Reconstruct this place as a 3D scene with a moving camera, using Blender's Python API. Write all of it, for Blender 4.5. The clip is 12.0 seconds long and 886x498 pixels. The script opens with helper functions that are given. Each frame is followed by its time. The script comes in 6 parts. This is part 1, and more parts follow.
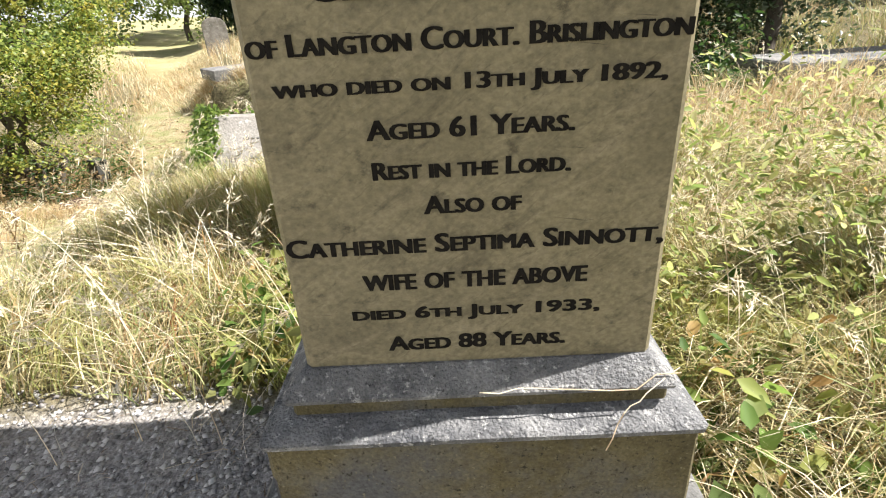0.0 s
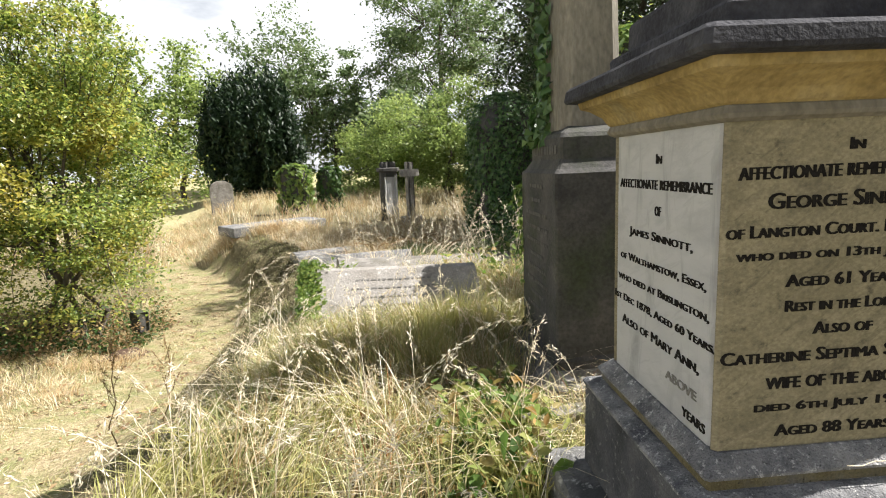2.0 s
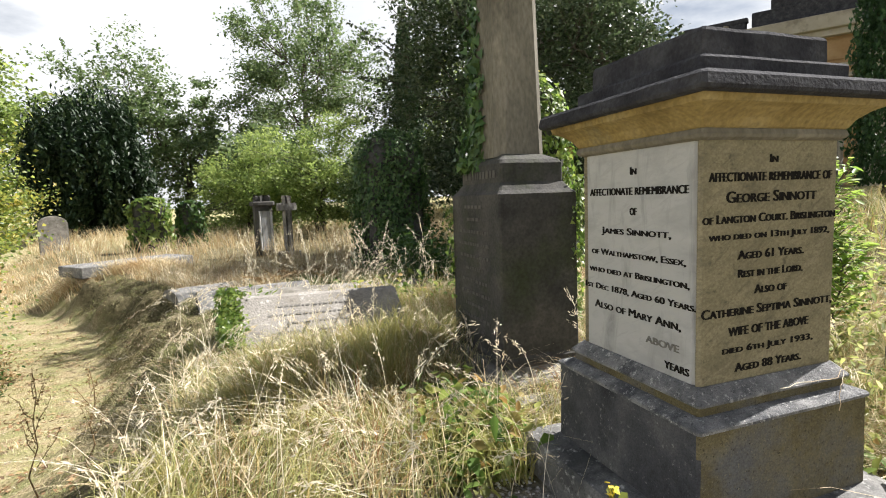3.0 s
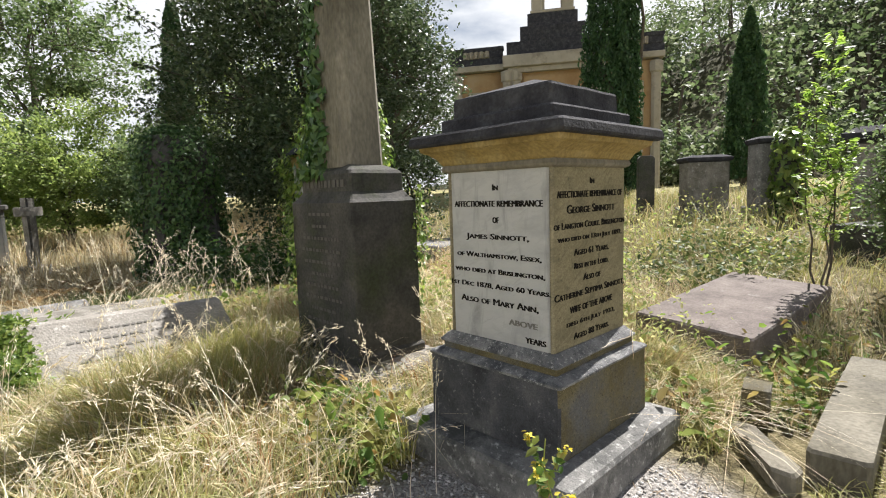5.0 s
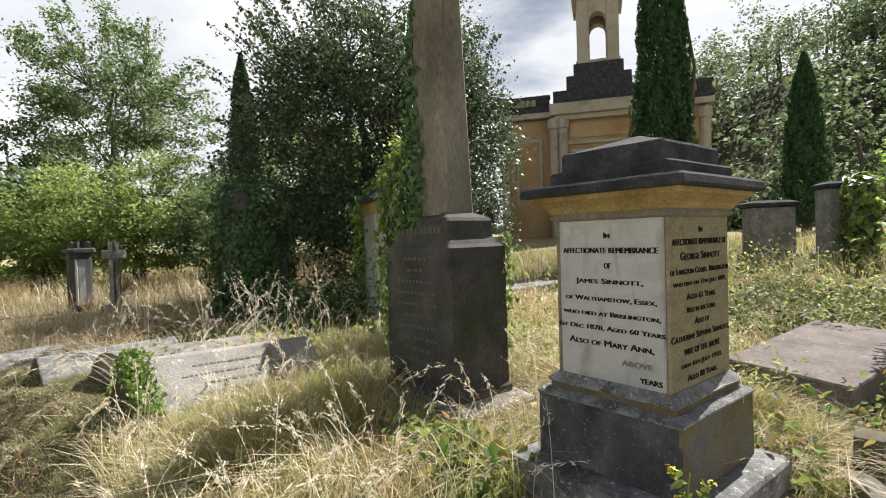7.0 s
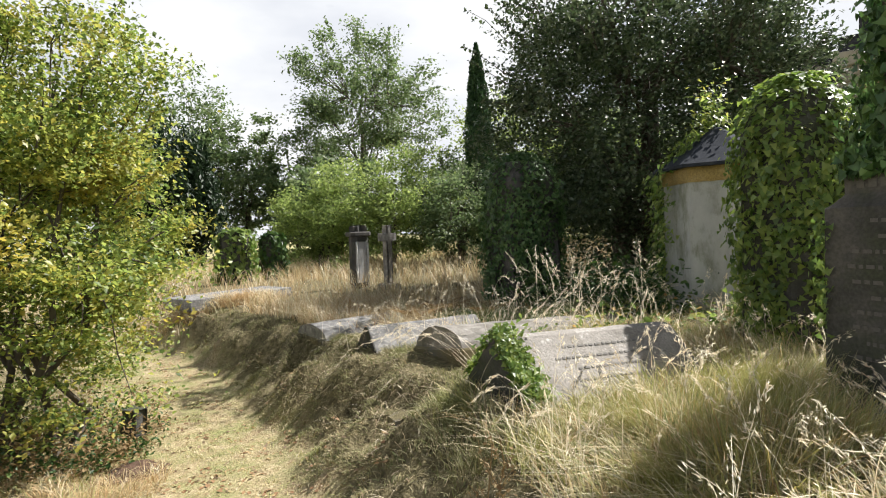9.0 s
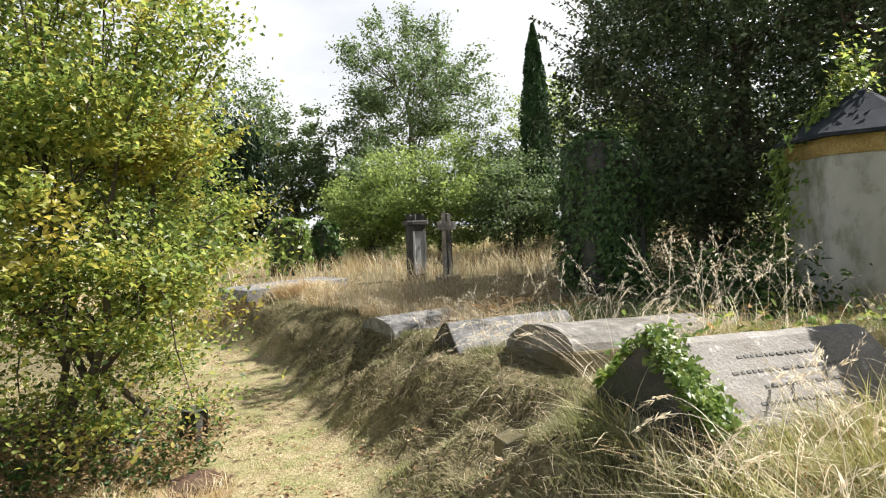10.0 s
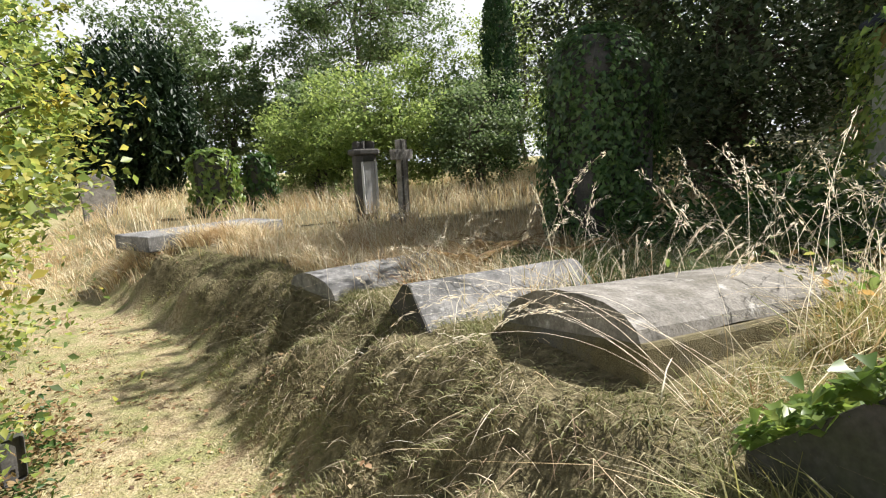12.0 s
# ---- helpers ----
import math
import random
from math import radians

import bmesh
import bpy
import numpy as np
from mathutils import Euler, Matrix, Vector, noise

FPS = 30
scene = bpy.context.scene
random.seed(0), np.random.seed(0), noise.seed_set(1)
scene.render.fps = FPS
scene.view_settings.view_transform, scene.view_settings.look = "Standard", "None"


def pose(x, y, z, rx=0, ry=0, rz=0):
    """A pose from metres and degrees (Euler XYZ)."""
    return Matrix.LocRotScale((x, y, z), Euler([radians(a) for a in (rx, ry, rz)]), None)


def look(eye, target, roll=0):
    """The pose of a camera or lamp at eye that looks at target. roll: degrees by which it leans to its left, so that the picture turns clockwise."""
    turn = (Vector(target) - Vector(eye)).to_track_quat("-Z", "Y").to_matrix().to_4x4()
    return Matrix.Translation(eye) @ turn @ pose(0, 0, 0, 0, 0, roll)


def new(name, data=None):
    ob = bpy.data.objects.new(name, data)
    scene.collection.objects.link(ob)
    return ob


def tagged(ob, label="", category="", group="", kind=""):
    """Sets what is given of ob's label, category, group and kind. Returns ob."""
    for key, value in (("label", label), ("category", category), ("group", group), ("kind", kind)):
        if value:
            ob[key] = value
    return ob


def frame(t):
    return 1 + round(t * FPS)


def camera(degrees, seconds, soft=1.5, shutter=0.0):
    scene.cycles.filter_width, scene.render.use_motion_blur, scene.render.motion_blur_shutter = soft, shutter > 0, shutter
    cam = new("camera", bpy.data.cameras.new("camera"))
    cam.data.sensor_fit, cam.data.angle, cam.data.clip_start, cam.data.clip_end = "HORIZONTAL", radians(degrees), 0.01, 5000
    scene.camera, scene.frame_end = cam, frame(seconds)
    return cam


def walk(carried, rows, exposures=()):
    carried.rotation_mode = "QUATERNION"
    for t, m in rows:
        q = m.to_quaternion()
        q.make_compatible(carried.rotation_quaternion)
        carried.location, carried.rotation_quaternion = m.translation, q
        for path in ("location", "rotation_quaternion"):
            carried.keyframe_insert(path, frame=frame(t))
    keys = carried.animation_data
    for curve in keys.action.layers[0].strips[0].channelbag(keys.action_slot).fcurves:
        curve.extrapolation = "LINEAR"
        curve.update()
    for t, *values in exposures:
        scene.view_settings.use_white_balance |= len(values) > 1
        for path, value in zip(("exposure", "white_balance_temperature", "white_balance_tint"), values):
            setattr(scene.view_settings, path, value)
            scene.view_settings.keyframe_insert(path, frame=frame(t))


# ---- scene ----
cam = camera(82.0, 12.0, soft=1.1)
METRES, EYE, TILT, LEAN, TURN = 7.2, 1.25, 0.0, 0.0, 1.2
ROWS = [
    (0.0, 0.0, 0.0, 0.0, -1.48, -25.88, 3.06),
    (0.5, -0.0202, -0.0151, 0.0106, -1.44, -25.2, 3.18),
    (1.0, -0.0535, -0.0355, 0.0192, -1.32, -18.94, 3.06),
    (1.5, -0.0931, -0.0436, 0.0178, -2.33, -13.6, 2.77),
    (2.0, -0.1417, -0.0494, 0.02, -5.25, -9.3, 2.59),
    (2.5, -0.1865, -0.0704, 0.0196, -11.53, -6.36, 2.24),
    (3.0, -0.2248, -0.0656, 0.0081, -20.84, -5.68, 2.1),
    (3.5, -0.2563, -0.0583, 0.0063, -30.26, -5.49, 1.97),
    (5.5, -0.3023, -0.0651, 0.0226, -46.09, -6.14, 1.7),
    (6.0, -0.3161, -0.0702, 0.0267, -46.25, -4.52, 1.7),
    (6.5, -0.3302, -0.0643, 0.0271, -45.93, -2.19, 1.64),
    (7.0, -0.3506, -0.0458, 0.0206, -40.32, -1.29, 1.74),
    (7.5, -0.3807, -0.0102, 0.0137, -32.23, -1.36, 2.01),
    (9.5, -0.4821, 0.1919, -0.004, -15.19, -1.77, 2.22),
    (10.0, -0.4954, 0.2569, -0.0106, -13.11, -2.3, 2.26),
    (10.5, -0.4892, 0.335, -0.0197, -12.49, -4.4, 2.3),
    (11.0, -0.4849, 0.4175, -0.0258, -12.34, -5.41, 2.3),
    (11.5, -0.4685, 0.4778, -0.0302, -12.23, -7.19, 2.46),
    (12.0, -0.4409, 0.5131, -0.0375, -18.31, -9.3, 2.6),
]
walk(cam, [(t, pose(0, 0, EYE, TILT, LEAN, TURN) @ pose(METRES * x, METRES * y, METRES * z, 90 + pitch, roll, yaw)) for t, x, y, z, yaw, pitch, roll in ROWS],
     [(0.0, 1.36), (1.5, 1.26), (3.0, 1.12), (6.5, 1.05), (7.5, 0.84), (9.5, 0.98), (12.0, 1.02)])

# ---- world, sun, exposure ----
SUN_EL, SUN_AZ = radians(50), radians(9)          # azimuth from +x towards +y
world = bpy.data.worlds.new("sky")
scene.world = world
world.use_nodes = True
wn, wl = world.node_tree.nodes, world.node_tree.links
wn.clear()
w_out, w_bg = wn.new("ShaderNodeOutputWorld"), wn.new("ShaderNodeBackground")
w_sky, w_co = wn.new("ShaderNodeTexSky"), wn.new("ShaderNodeTexCoord")
w_map, w_no, w_ramp = wn.new("ShaderNodeMapping"), wn.new("ShaderNodeTexNoise"), wn.new("ShaderNodeValToRGB")
w_mix = wn.new("ShaderNodeMixRGB")
w_sky.sky_type, w_sky.sun_disc = "NISHITA", False
w_sky.sun_elevation, w_sky.sun_rotation = SUN_EL, radians(90) - SUN_AZ
w_sky.air_density, w_sky.dust_density = 1.0, 1.5
w_map.inputs["Scale"].default_value = (1.3, 1.3, 3.6)
w_no.inputs["Scale"].default_value, w_no.inputs["Detail"].default_value, w_no.inputs["Roughness"].default_value = 1.7, 7, 0.55
w_ramp.color_ramp.elements[0].position, w_ramp.color_ramp.elements[1].position = 0.34, 0.52
w_mix.inputs[2].default_value = (13.0, 13.2, 13.6, 1)
w_bg.inputs["Strength"].default_value = 0.036
wl.new(w_co.outputs["Generated"], w_map.inputs[0])
wl.new(w_map.outputs[0], w_no.inputs["Vector"])
w_sep, w_high, w_sub = wn.new("ShaderNodeSeparateXYZ"), wn.new("ShaderNodeMapRange"), wn.new("ShaderNodeMath")
w_sub.operation = "SUBTRACT"
w_high.inputs[1].default_value, w_high.inputs[2].default_value, w_high.inputs[3].default_value, w_high.inputs[4].default_value = 0.36, 0.80, -0.10, 0.30
wl.new(w_co.outputs["Generated"], w_sep.inputs[0])
wl.new(w_sep.outputs[2], w_high.inputs[0])
wl.new(w_no.outputs["Fac"], w_sub.inputs[0])
wl.new(w_high.outputs[0], w_sub.inputs[1])
wl.new(w_sub.outputs[0], w_ramp.inputs[0])
wl.new(w_ramp.outputs["Color"], w_mix.inputs[0])
wl.new(w_sky.outputs[0], w_mix.inputs[1])
w_no2, w_grey = wn.new("ShaderNodeTexNoise"), wn.new("ShaderNodeValToRGB")
w_no2.inputs["Scale"].default_value, w_no2.inputs["Detail"].default_value = 2.3, 6
w_grey.color_ramp.elements[0].position, w_grey.color_ramp.elements[1].position = 0.36, 0.58
w_grey.color_ramp.elements[0].color, w_grey.color_ramp.elements[1].color = (12.2, 12.6, 13.5, 1), (15.2, 15.4, 15.7, 1)
wl.new(w_map.outputs[0], w_no2.inputs["Vector"])
wl.new(w_no2.outputs["Fac"], w_grey.inputs[0])
wl.new(w_grey.outputs[0], w_mix.inputs[2])
wl.new(w_mix.outputs[0], w_bg.inputs["Color"])
wl.new(w_bg.outputs[0], w_out.inputs[0])

sun = new("sun", bpy.data.lights.new("sun", "SUN"))
sun.data.energy, sun.data.angle, sun.data.color = 5.0, radians(0.55), (1.0, 0.962, 0.93)
sun_way = Vector((math.cos(SUN_EL) * math.cos(SUN_AZ), math.cos(SUN_EL) * math.sin(SUN_AZ), math.sin(SUN_EL)))
sun.matrix_world = look(sun_way * 50, (0, 0, 0))

# ---- materials ----
def material(name, colours, rough=0.85, scale=6.0, detail=8, bump=0.3, bump_scale=None, metal=0.0,
             spots=None, spot_scale=2.0, spot_at=(0.5, 0.65), spec=0.3, stretch=(1, 1, 1), fine=None, object_space=False, streak=None, veins=()):
    """A procedural surface: a ramp of colours over a noise, larger spots or stains over it, fine bump."""
    m = bpy.data.materials.new(name)
    m.use_nodes = True
    n, l = m.node_tree.nodes, m.node_tree.links
    b = n["Principled BSDF"]
    b.inputs["Roughness"].default_value, b.inputs["Metallic"].default_value = rough, metal
    b.inputs["Specular IOR Level"].default_value = spec
    co, mp = n.new("ShaderNodeTexCoord"), n.new("ShaderNodeMapping")
    mp.inputs["Scale"].default_value = stretch
    if object_space:
        l.new(co.outputs["Object"], mp.inputs[0])
    else:
        geo = n.new("ShaderNodeNewGeometry")
        l.new(geo.outputs["Position"], mp.inputs[0])
    no = n.new("ShaderNodeTexNoise")
    no.inputs["Scale"].default_value, no.inputs["Detail"].default_value, no.inputs["Roughness"].default_value = scale, detail, 0.65
    l.new(mp.outputs[0], no.inputs["Vector"])
    ramp = n.new("ShaderNodeValToRGB")
    el = ramp.color_ramp.elements
    el[0].position, el[1].position = 0.3, 0.7
    el[0].color, el[1].color = (*colours[0], 1), (*colours[-1], 1)
    for i, c in enumerate(colours[1:-1]):
        e = el.new(0.3 + 0.4 * (i + 1) / (len(colours) - 1))
        e.color = (*c, 1)
    l.new(no.outputs["Fac"], ramp.inputs[0])
    top = ramp.outputs["Color"]
    for colour, sc, (lo, hi) in ([(spots, spot_scale, spot_at)] if spots else []) + (list(streak) if streak else []):
        s = n.new("ShaderNodeTexNoise")
        s.inputs["Scale"].default_value, s.inputs["Detail"].default_value, s.inputs["Roughness"].default_value = sc, 9, 0.7
        l.new(mp.outputs[0], s.inputs["Vector"])
        r2, mx = n.new("ShaderNodeValToRGB"), n.new("ShaderNodeMixRGB")
        r2.color_ramp.elements[0].position, r2.color_ramp.elements[1].position = lo, hi
        l.new(s.outputs["Fac"], r2.inputs[0])
        l.new(r2.outputs["Color"], mx.inputs[0])
        l.new(top, mx.inputs[1])
        mx.inputs[2].default_value = (*colour, 1)
        top = mx.outputs[0]
    for colour, turned, squeeze, sc, (lo, hi) in veins:
        m1, m2 = n.new("ShaderNodeMapping"), n.new("ShaderNodeMapping")
        m1.inputs["Rotation"].default_value = [math.radians(a) for a in turned]
        m2.inputs["Scale"].default_value = squeeze
        l.new(mp.inputs[0].links[0].from_socket, m1.inputs[0])
        l.new(m1.outputs[0], m2.inputs[0])
        s = n.new("ShaderNodeTexNoise")
        s.inputs["Scale"].default_value, s.inputs["Detail"].default_value, s.inputs["Roughness"].default_value = sc, 6, 0.65
        s.inputs["Distortion"].default_value = 0.6
        l.new(m2.outputs[0], s.inputs["Vector"])
        r2, mx = n.new("ShaderNodeValToRGB"), n.new("ShaderNodeMixRGB")
        r2.color_ramp.elements[0].position, r2.color_ramp.elements[1].position = lo, hi
        l.new(s.outputs["Fac"], r2.inputs[0])
        l.new(r2.outputs["Color"], mx.inputs[0])
        l.new(top, mx.inputs[1])
        mx.inputs[2].default_value = (*colour, 1)
        top = mx.outputs[0]
    if fine:
        v, mx = n.new("ShaderNodeTexNoise"), n.new("ShaderNodeMixRGB")
        v.inputs["Scale"].default_value, v.inputs["Detail"].default_value = fine, 3
        mx.blend_type = "OVERLAY"
        mx.inputs[0].default_value = 0.55
        l.new(mp.outputs[0], v.inputs["Vector"])
        l.new(top, mx.inputs[1])
        l.new(v.outputs["Fac"], mx.inputs[2])
        top = mx.outputs[0]
    l.new(top, b.inputs["Base Color"])
    if bump:
        bn, bp = n.new("ShaderNodeTexNoise"), n.new("ShaderNodeBump")
        bn.inputs["Scale"].default_value, bn.inputs["Detail"].default_value = bump_scale or scale * 8, 6
        l.new(mp.outputs[0], bn.inputs["Vector"])
        l.new(bn.outputs["Fac"], bp.inputs["Height"])
        bp.inputs["Strength"].default_value, bp.inputs["Distance"].default_value = bump, 0.01
        l.new(bp.outputs[0], b.inputs["Normal"])
    return m


def leafy(name, colours, through_light=0.4, rough=0.55, gloss=0.35, patch=None, patch_at=(0.47, 0.62), patch_scale=1.9):
    """Leaves and blades: a colour for each loose piece, and light that comes through."""
    m = bpy.data.materials.new(name)
    m.use_nodes = True
    n, l = m.node_tree.nodes, m.node_tree.links
    b, out = n["Principled BSDF"], n["Material Output"]
    b.inputs["Roughness"].default_value, b.inputs["Specular IOR Level"].default_value = rough, gloss
    geo, ramp = n.new("ShaderNodeNewGeometry"), n.new("ShaderNodeValToRGB")
    el = ramp.color_ramp.elements
    el[0].position, el[1].position = 0.0, 1.0
    el[0].color, el[1].color = (*colours[0], 1), (*colours[-1], 1)
    for i, c in enumerate(colours[1:-1]):
        el.new((i + 1) / (len(colours) - 1)).color = (*c, 1)
    l.new(geo.outputs["Random Per Island"], ramp.inputs[0])
    no, mx = n.new("ShaderNodeTexNoise"), n.new("ShaderNodeMixRGB")
    no.inputs["Scale"].default_value, no.inputs["Detail"].default_value = 3.5, 4
    l.new(geo.outputs["Position"], no.inputs["Vector"])
    mx.blend_type, mx.inputs[0].default_value = "SOFT_LIGHT", 0.8
    l.new(ramp.outputs["Color"], mx.inputs[1])
    l.new(no.outputs["Fac"], mx.inputs[2])
    if patch:
        pn, pr, pm = n.new("ShaderNodeTexNoise"), n.new("ShaderNodeValToRGB"), n.new("ShaderNodeMixRGB")
        pn.inputs["Scale"].default_value, pn.inputs["Detail"].default_value = patch_scale, 5
        pr.color_ramp.elements[0].position, pr.color_ramp.elements[1].position = patch_at
        pr.color_ramp.elements[1].color = (0.75, 0.75, 0.75, 1)
        l.new(geo.outputs["Position"], pn.inputs["Vector"])
        l.new(pn.outputs["Fac"], pr.inputs[0])
        l.new(pr.outputs[0], pm.inputs[0])
        l.new(mx.outputs[0], pm.inputs[1])
        pm.inputs[2].default_value = (*patch, 1)
        mx = pm
    l.new(mx.outputs[0], b.inputs["Base Color"])
    tr, add = n.new("ShaderNodeBsdfTranslucent"), n.new("ShaderNodeMixShader")
    hue = n.new("ShaderNodeHueSaturation")
    hue.inputs["Saturation"].default_value, hue.inputs["Value"].default_value = 1.05, 1.8
    l.new(mx.outputs[0], hue.inputs["Color"])
    l.new(hue.outputs[0], tr.inputs["Color"])
    add.inputs[0].default_value = through_light
    l.new(b.outputs[0], add.inputs[1])
    l.new(tr.outputs[0], add.inputs[2])
    l.new(add.outputs[0], out.inputs["Surface"])
    return m


MARBLE = material("marble", [(0.145, 0.126, 0.074), (0.245, 0.212, 0.128), (0.18, 0.155, 0.09)], 0.55, 2.2, 8, 0.10, 70, spec=0.35,
                  spots=(0.12, 0.105, 0.062), spot_scale=1.1, spot_at=(0.56, 0.78), stretch=(1, 1, 1.3),
                  streak=[((0.13, 0.112, 0.068), 5, (0.54, 0.72)), ((0.095, 0.082, 0.05), 17, (0.57, 0.68)), ((0.25, 0.22, 0.14), 38, (0.58, 0.68))], fine=110,
                  veins=[((0.27, 0.232, 0.148), (0, 32, 0), (1, 1, 5), 6, (0.52, 0.78)), ((0.105, 0.09, 0.055), (0, 32, 0), (1.5, 1, 6), 7, (0.56, 0.78)),
                         ((0.13, 0.112, 0.068), (0, 38, 0), (6, 6, 24), 5, (0.57, 0.74)),
                         ((0.085, 0.072, 0.045), (0, -8, 0), (1, 1, 16), 9, (0.66, 0.72))])
MARBLE_WHITE = material("white_marble", [(0.35, 0.35, 0.345), (0.45, 0.45, 0.44), (0.40, 0.40, 0.395)], 0.5, 2.5, 8, 0.1, 60, spec=0.35,
                        spots=(0.27, 0.27, 0.27), spot_scale=1.9, spot_at=(0.56, 0.80), stretch=(1, 1.2, 2.6),
                        veins=[((0.24, 0.24, 0.235), (0, 0, 0), (5, 5, 1.2), 2.2, (0.54, 0.76)), ((0.36, 0.36, 0.355), (25, 0, 0), (3, 3, 14), 3, (0.55, 0.72))])
PENNANT = material("grey_stone", [(0.12, 0.118, 0.115), (0.21, 0.205, 0.195), (0.30, 0.29, 0.27)], 0.9, 5, 10, 0.5, 90,
                   spots=(0.06, 0.062, 0.06), spot_scale=2.2, spot_at=(0.50, 0.66), fine=190,
                   streak=[((0.46, 0.455, 0.43), 26, (0.55, 0.66)), ((0.07, 0.07, 0.066), 48, (0.58, 0.68))])
LICHENED = material("lichened_stone", [(0.095, 0.096, 0.10), (0.19, 0.19, 0.19), (0.33, 0.325, 0.315)], 0.92, 9, 12, 1.0, 150,
                    spots=(0.085, 0.088, 0.095), spot_scale=5, spot_at=(0.52, 0.62), fine=230,
                    streak=[((0.46, 0.455, 0.435), 55, (0.56, 0.64)), ((0.05, 0.05, 0.05), 90, (0.59, 0.66))])
MOSSY = material("stained_stone", [(0.085, 0.072, 0.036), (0.145, 0.122, 0.062), (0.20, 0.172, 0.10)], 0.92, 5, 10, 0.7, 130, spots=(0.115, 0.115, 0.112), spot_scale=2.6, spot_at=(0.47, 0.66), fine=150,
                 streak=[((0.03, 0.028, 0.018), 85, (0.58, 0.66)), ((0.26, 0.235, 0.15), 110, (0.60, 0.68))])
# grey crust for the block's -x side, shade included in the colour
SHADED_CRUST = material("grey_crusted_shaded_stone", [(0.038, 0.04, 0.045), (0.072, 0.074, 0.08), (0.13, 0.13, 0.13)], 0.92, 5, 10, 0.8, 130, spots=(0.035, 0.036, 0.04), spot_scale=3.2, spot_at=(0.5, 0.64), fine=150,
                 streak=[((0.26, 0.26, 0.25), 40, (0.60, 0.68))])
BATHSTONE = material("honey_stone", [(0.19, 0.135, 0.05), (0.30, 0.22, 0.085), (0.36, 0.28, 0.135)], 0.9, 4, 8, 0.35, 80,
                     spots=(0.27, 0.24, 0.14), spot_scale=3.0, spot_at=(0.55, 0.75), fine=60)
SOOTY = material("sooty_stone", [(0.018, 0.018, 0.022), (0.036, 0.036, 0.042), (0.072, 0.072, 0.078)], 0.92, 6, 10, 0.6, 80,
                 spots=(0.15, 0.15, 0.15), spot_scale=4.0, spot_at=(0.62, 0.80), fine=60)
BROWNSTONE = material("brown_stone", [(0.038, 0.037, 0.036), (0.068, 0.065, 0.060), (0.105, 0.098, 0.088)], 0.9, 4, 9, 0.5, 60,
                      spots=(0.045, 0.055, 0.025), spot_scale=1.6, spot_at=(0.48, 0.70), fine=50)
SHAFTSTONE = material("shaft_stone", [(0.11, 0.10, 0.08), (0.175, 0.16, 0.125), (0.235, 0.215, 0.17)], 0.9, 3, 9, 0.35, 60,
                      spots=(0.09, 0.08, 0.055), spot_scale=2.4, spot_at=(0.5, 0.75), fine=50, stretch=(1, 1, 0.4))
PALESTONE = material("weathered_stone", [(0.125, 0.118, 0.10), (0.225, 0.21, 0.185), (0.31, 0.29, 0.26)], 0.92, 6, 10, 0.6, 60,
                     spots=(0.12, 0.11, 0.085), spot_scale=2.5, spot_at=(0.48, 0.68), fine=60,
                     streak=[((0.46, 0.45, 0.42), 9, (0.58, 0.70))])
BLEACHED = material("sun_bleached_stone", [(0.19, 0.175, 0.152), (0.29, 0.27, 0.24), (0.38, 0.355, 0.32)], 0.92, 5, 10, 0.6, 60,
                    spots=(0.19, 0.17, 0.14), spot_scale=2.5, spot_at=(0.52, 0.70), fine=70, streak=[((0.55, 0.53, 0.49), 11, (0.58, 0.70))])
REDSTONE = material("purplish_stone", [(0.10, 0.083, 0.075), (0.155, 0.13, 0.118), (0.21, 0.18, 0.16)], 0.92, 4, 9, 0.5, 60, spots=(0.34, 0.33, 0.30), spot_scale=5, spot_at=(0.6, 0.72), fine=60)
WORN = material("worn_dark_letters", [(0.095, 0.09, 0.082), (0.13, 0.122, 0.11)], 0.9, 60, 4, 0.2)
LEAD = material("lead_letters", [(0.010, 0.009, 0.008), (0.022, 0.020, 0.017)], 0.9, 40, 4, 0.1, spec=0.08)
FAINT = material("worn_letters", [(0.15, 0.145, 0.13), (0.20, 0.19, 0.17)], 0.9, 60, 4, 0.2)
RENDER = material("limewash", [(0.26, 0.265, 0.25), (0.38, 0.385, 0.37), (0.46, 0.465, 0.45)], 0.9, 2.0, 8, 0.2, 40,
                  spots=(0.15, 0.16, 0.10), spot_scale=2.4, spot_at=(0.48, 0.66), stretch=(1, 1, 0.5))
SLATE = material("slate", [(0.02, 0.024, 0.03), (0.045, 0.05, 0.06)], 0.92, 8, 6, 0.3, spec=0.1)
CHAPEL = material("chapel_stone", [(0.25, 0.15, 0.07), (0.33, 0.225, 0.12), (0.38, 0.29, 0.18)], 0.9, 0.6, 8, 0.2, 12,
                  spots=(0.36, 0.20, 0.09), spot_scale=0.5, spot_at=(0.5, 0.7))
CHAPEL_PALE = material("chapel_pale_stone", [(0.27, 0.24, 0.19), (0.38, 0.345, 0.28)], 0.9, 0.8, 8, 0.2, 12, spots=(0.15, 0.13, 0.10), spot_scale=1.2, spot_at=(0.52, 0.72))
DARK = material("dark_void", [(0.012, 0.011, 0.01), (0.02, 0.018, 0.016)], 0.95, 4, 3, 0)
BARK = material("bark", [(0.06, 0.05, 0.04), (0.13, 0.11, 0.085)], 0.95, 9, 8, 0.8, 30, stretch=(1, 1, 0.25))
SOIL = material("red_soil", [(0.05, 0.03, 0.02), (0.13, 0.08, 0.055)], 1.0, 12, 8, 1.0, 40)

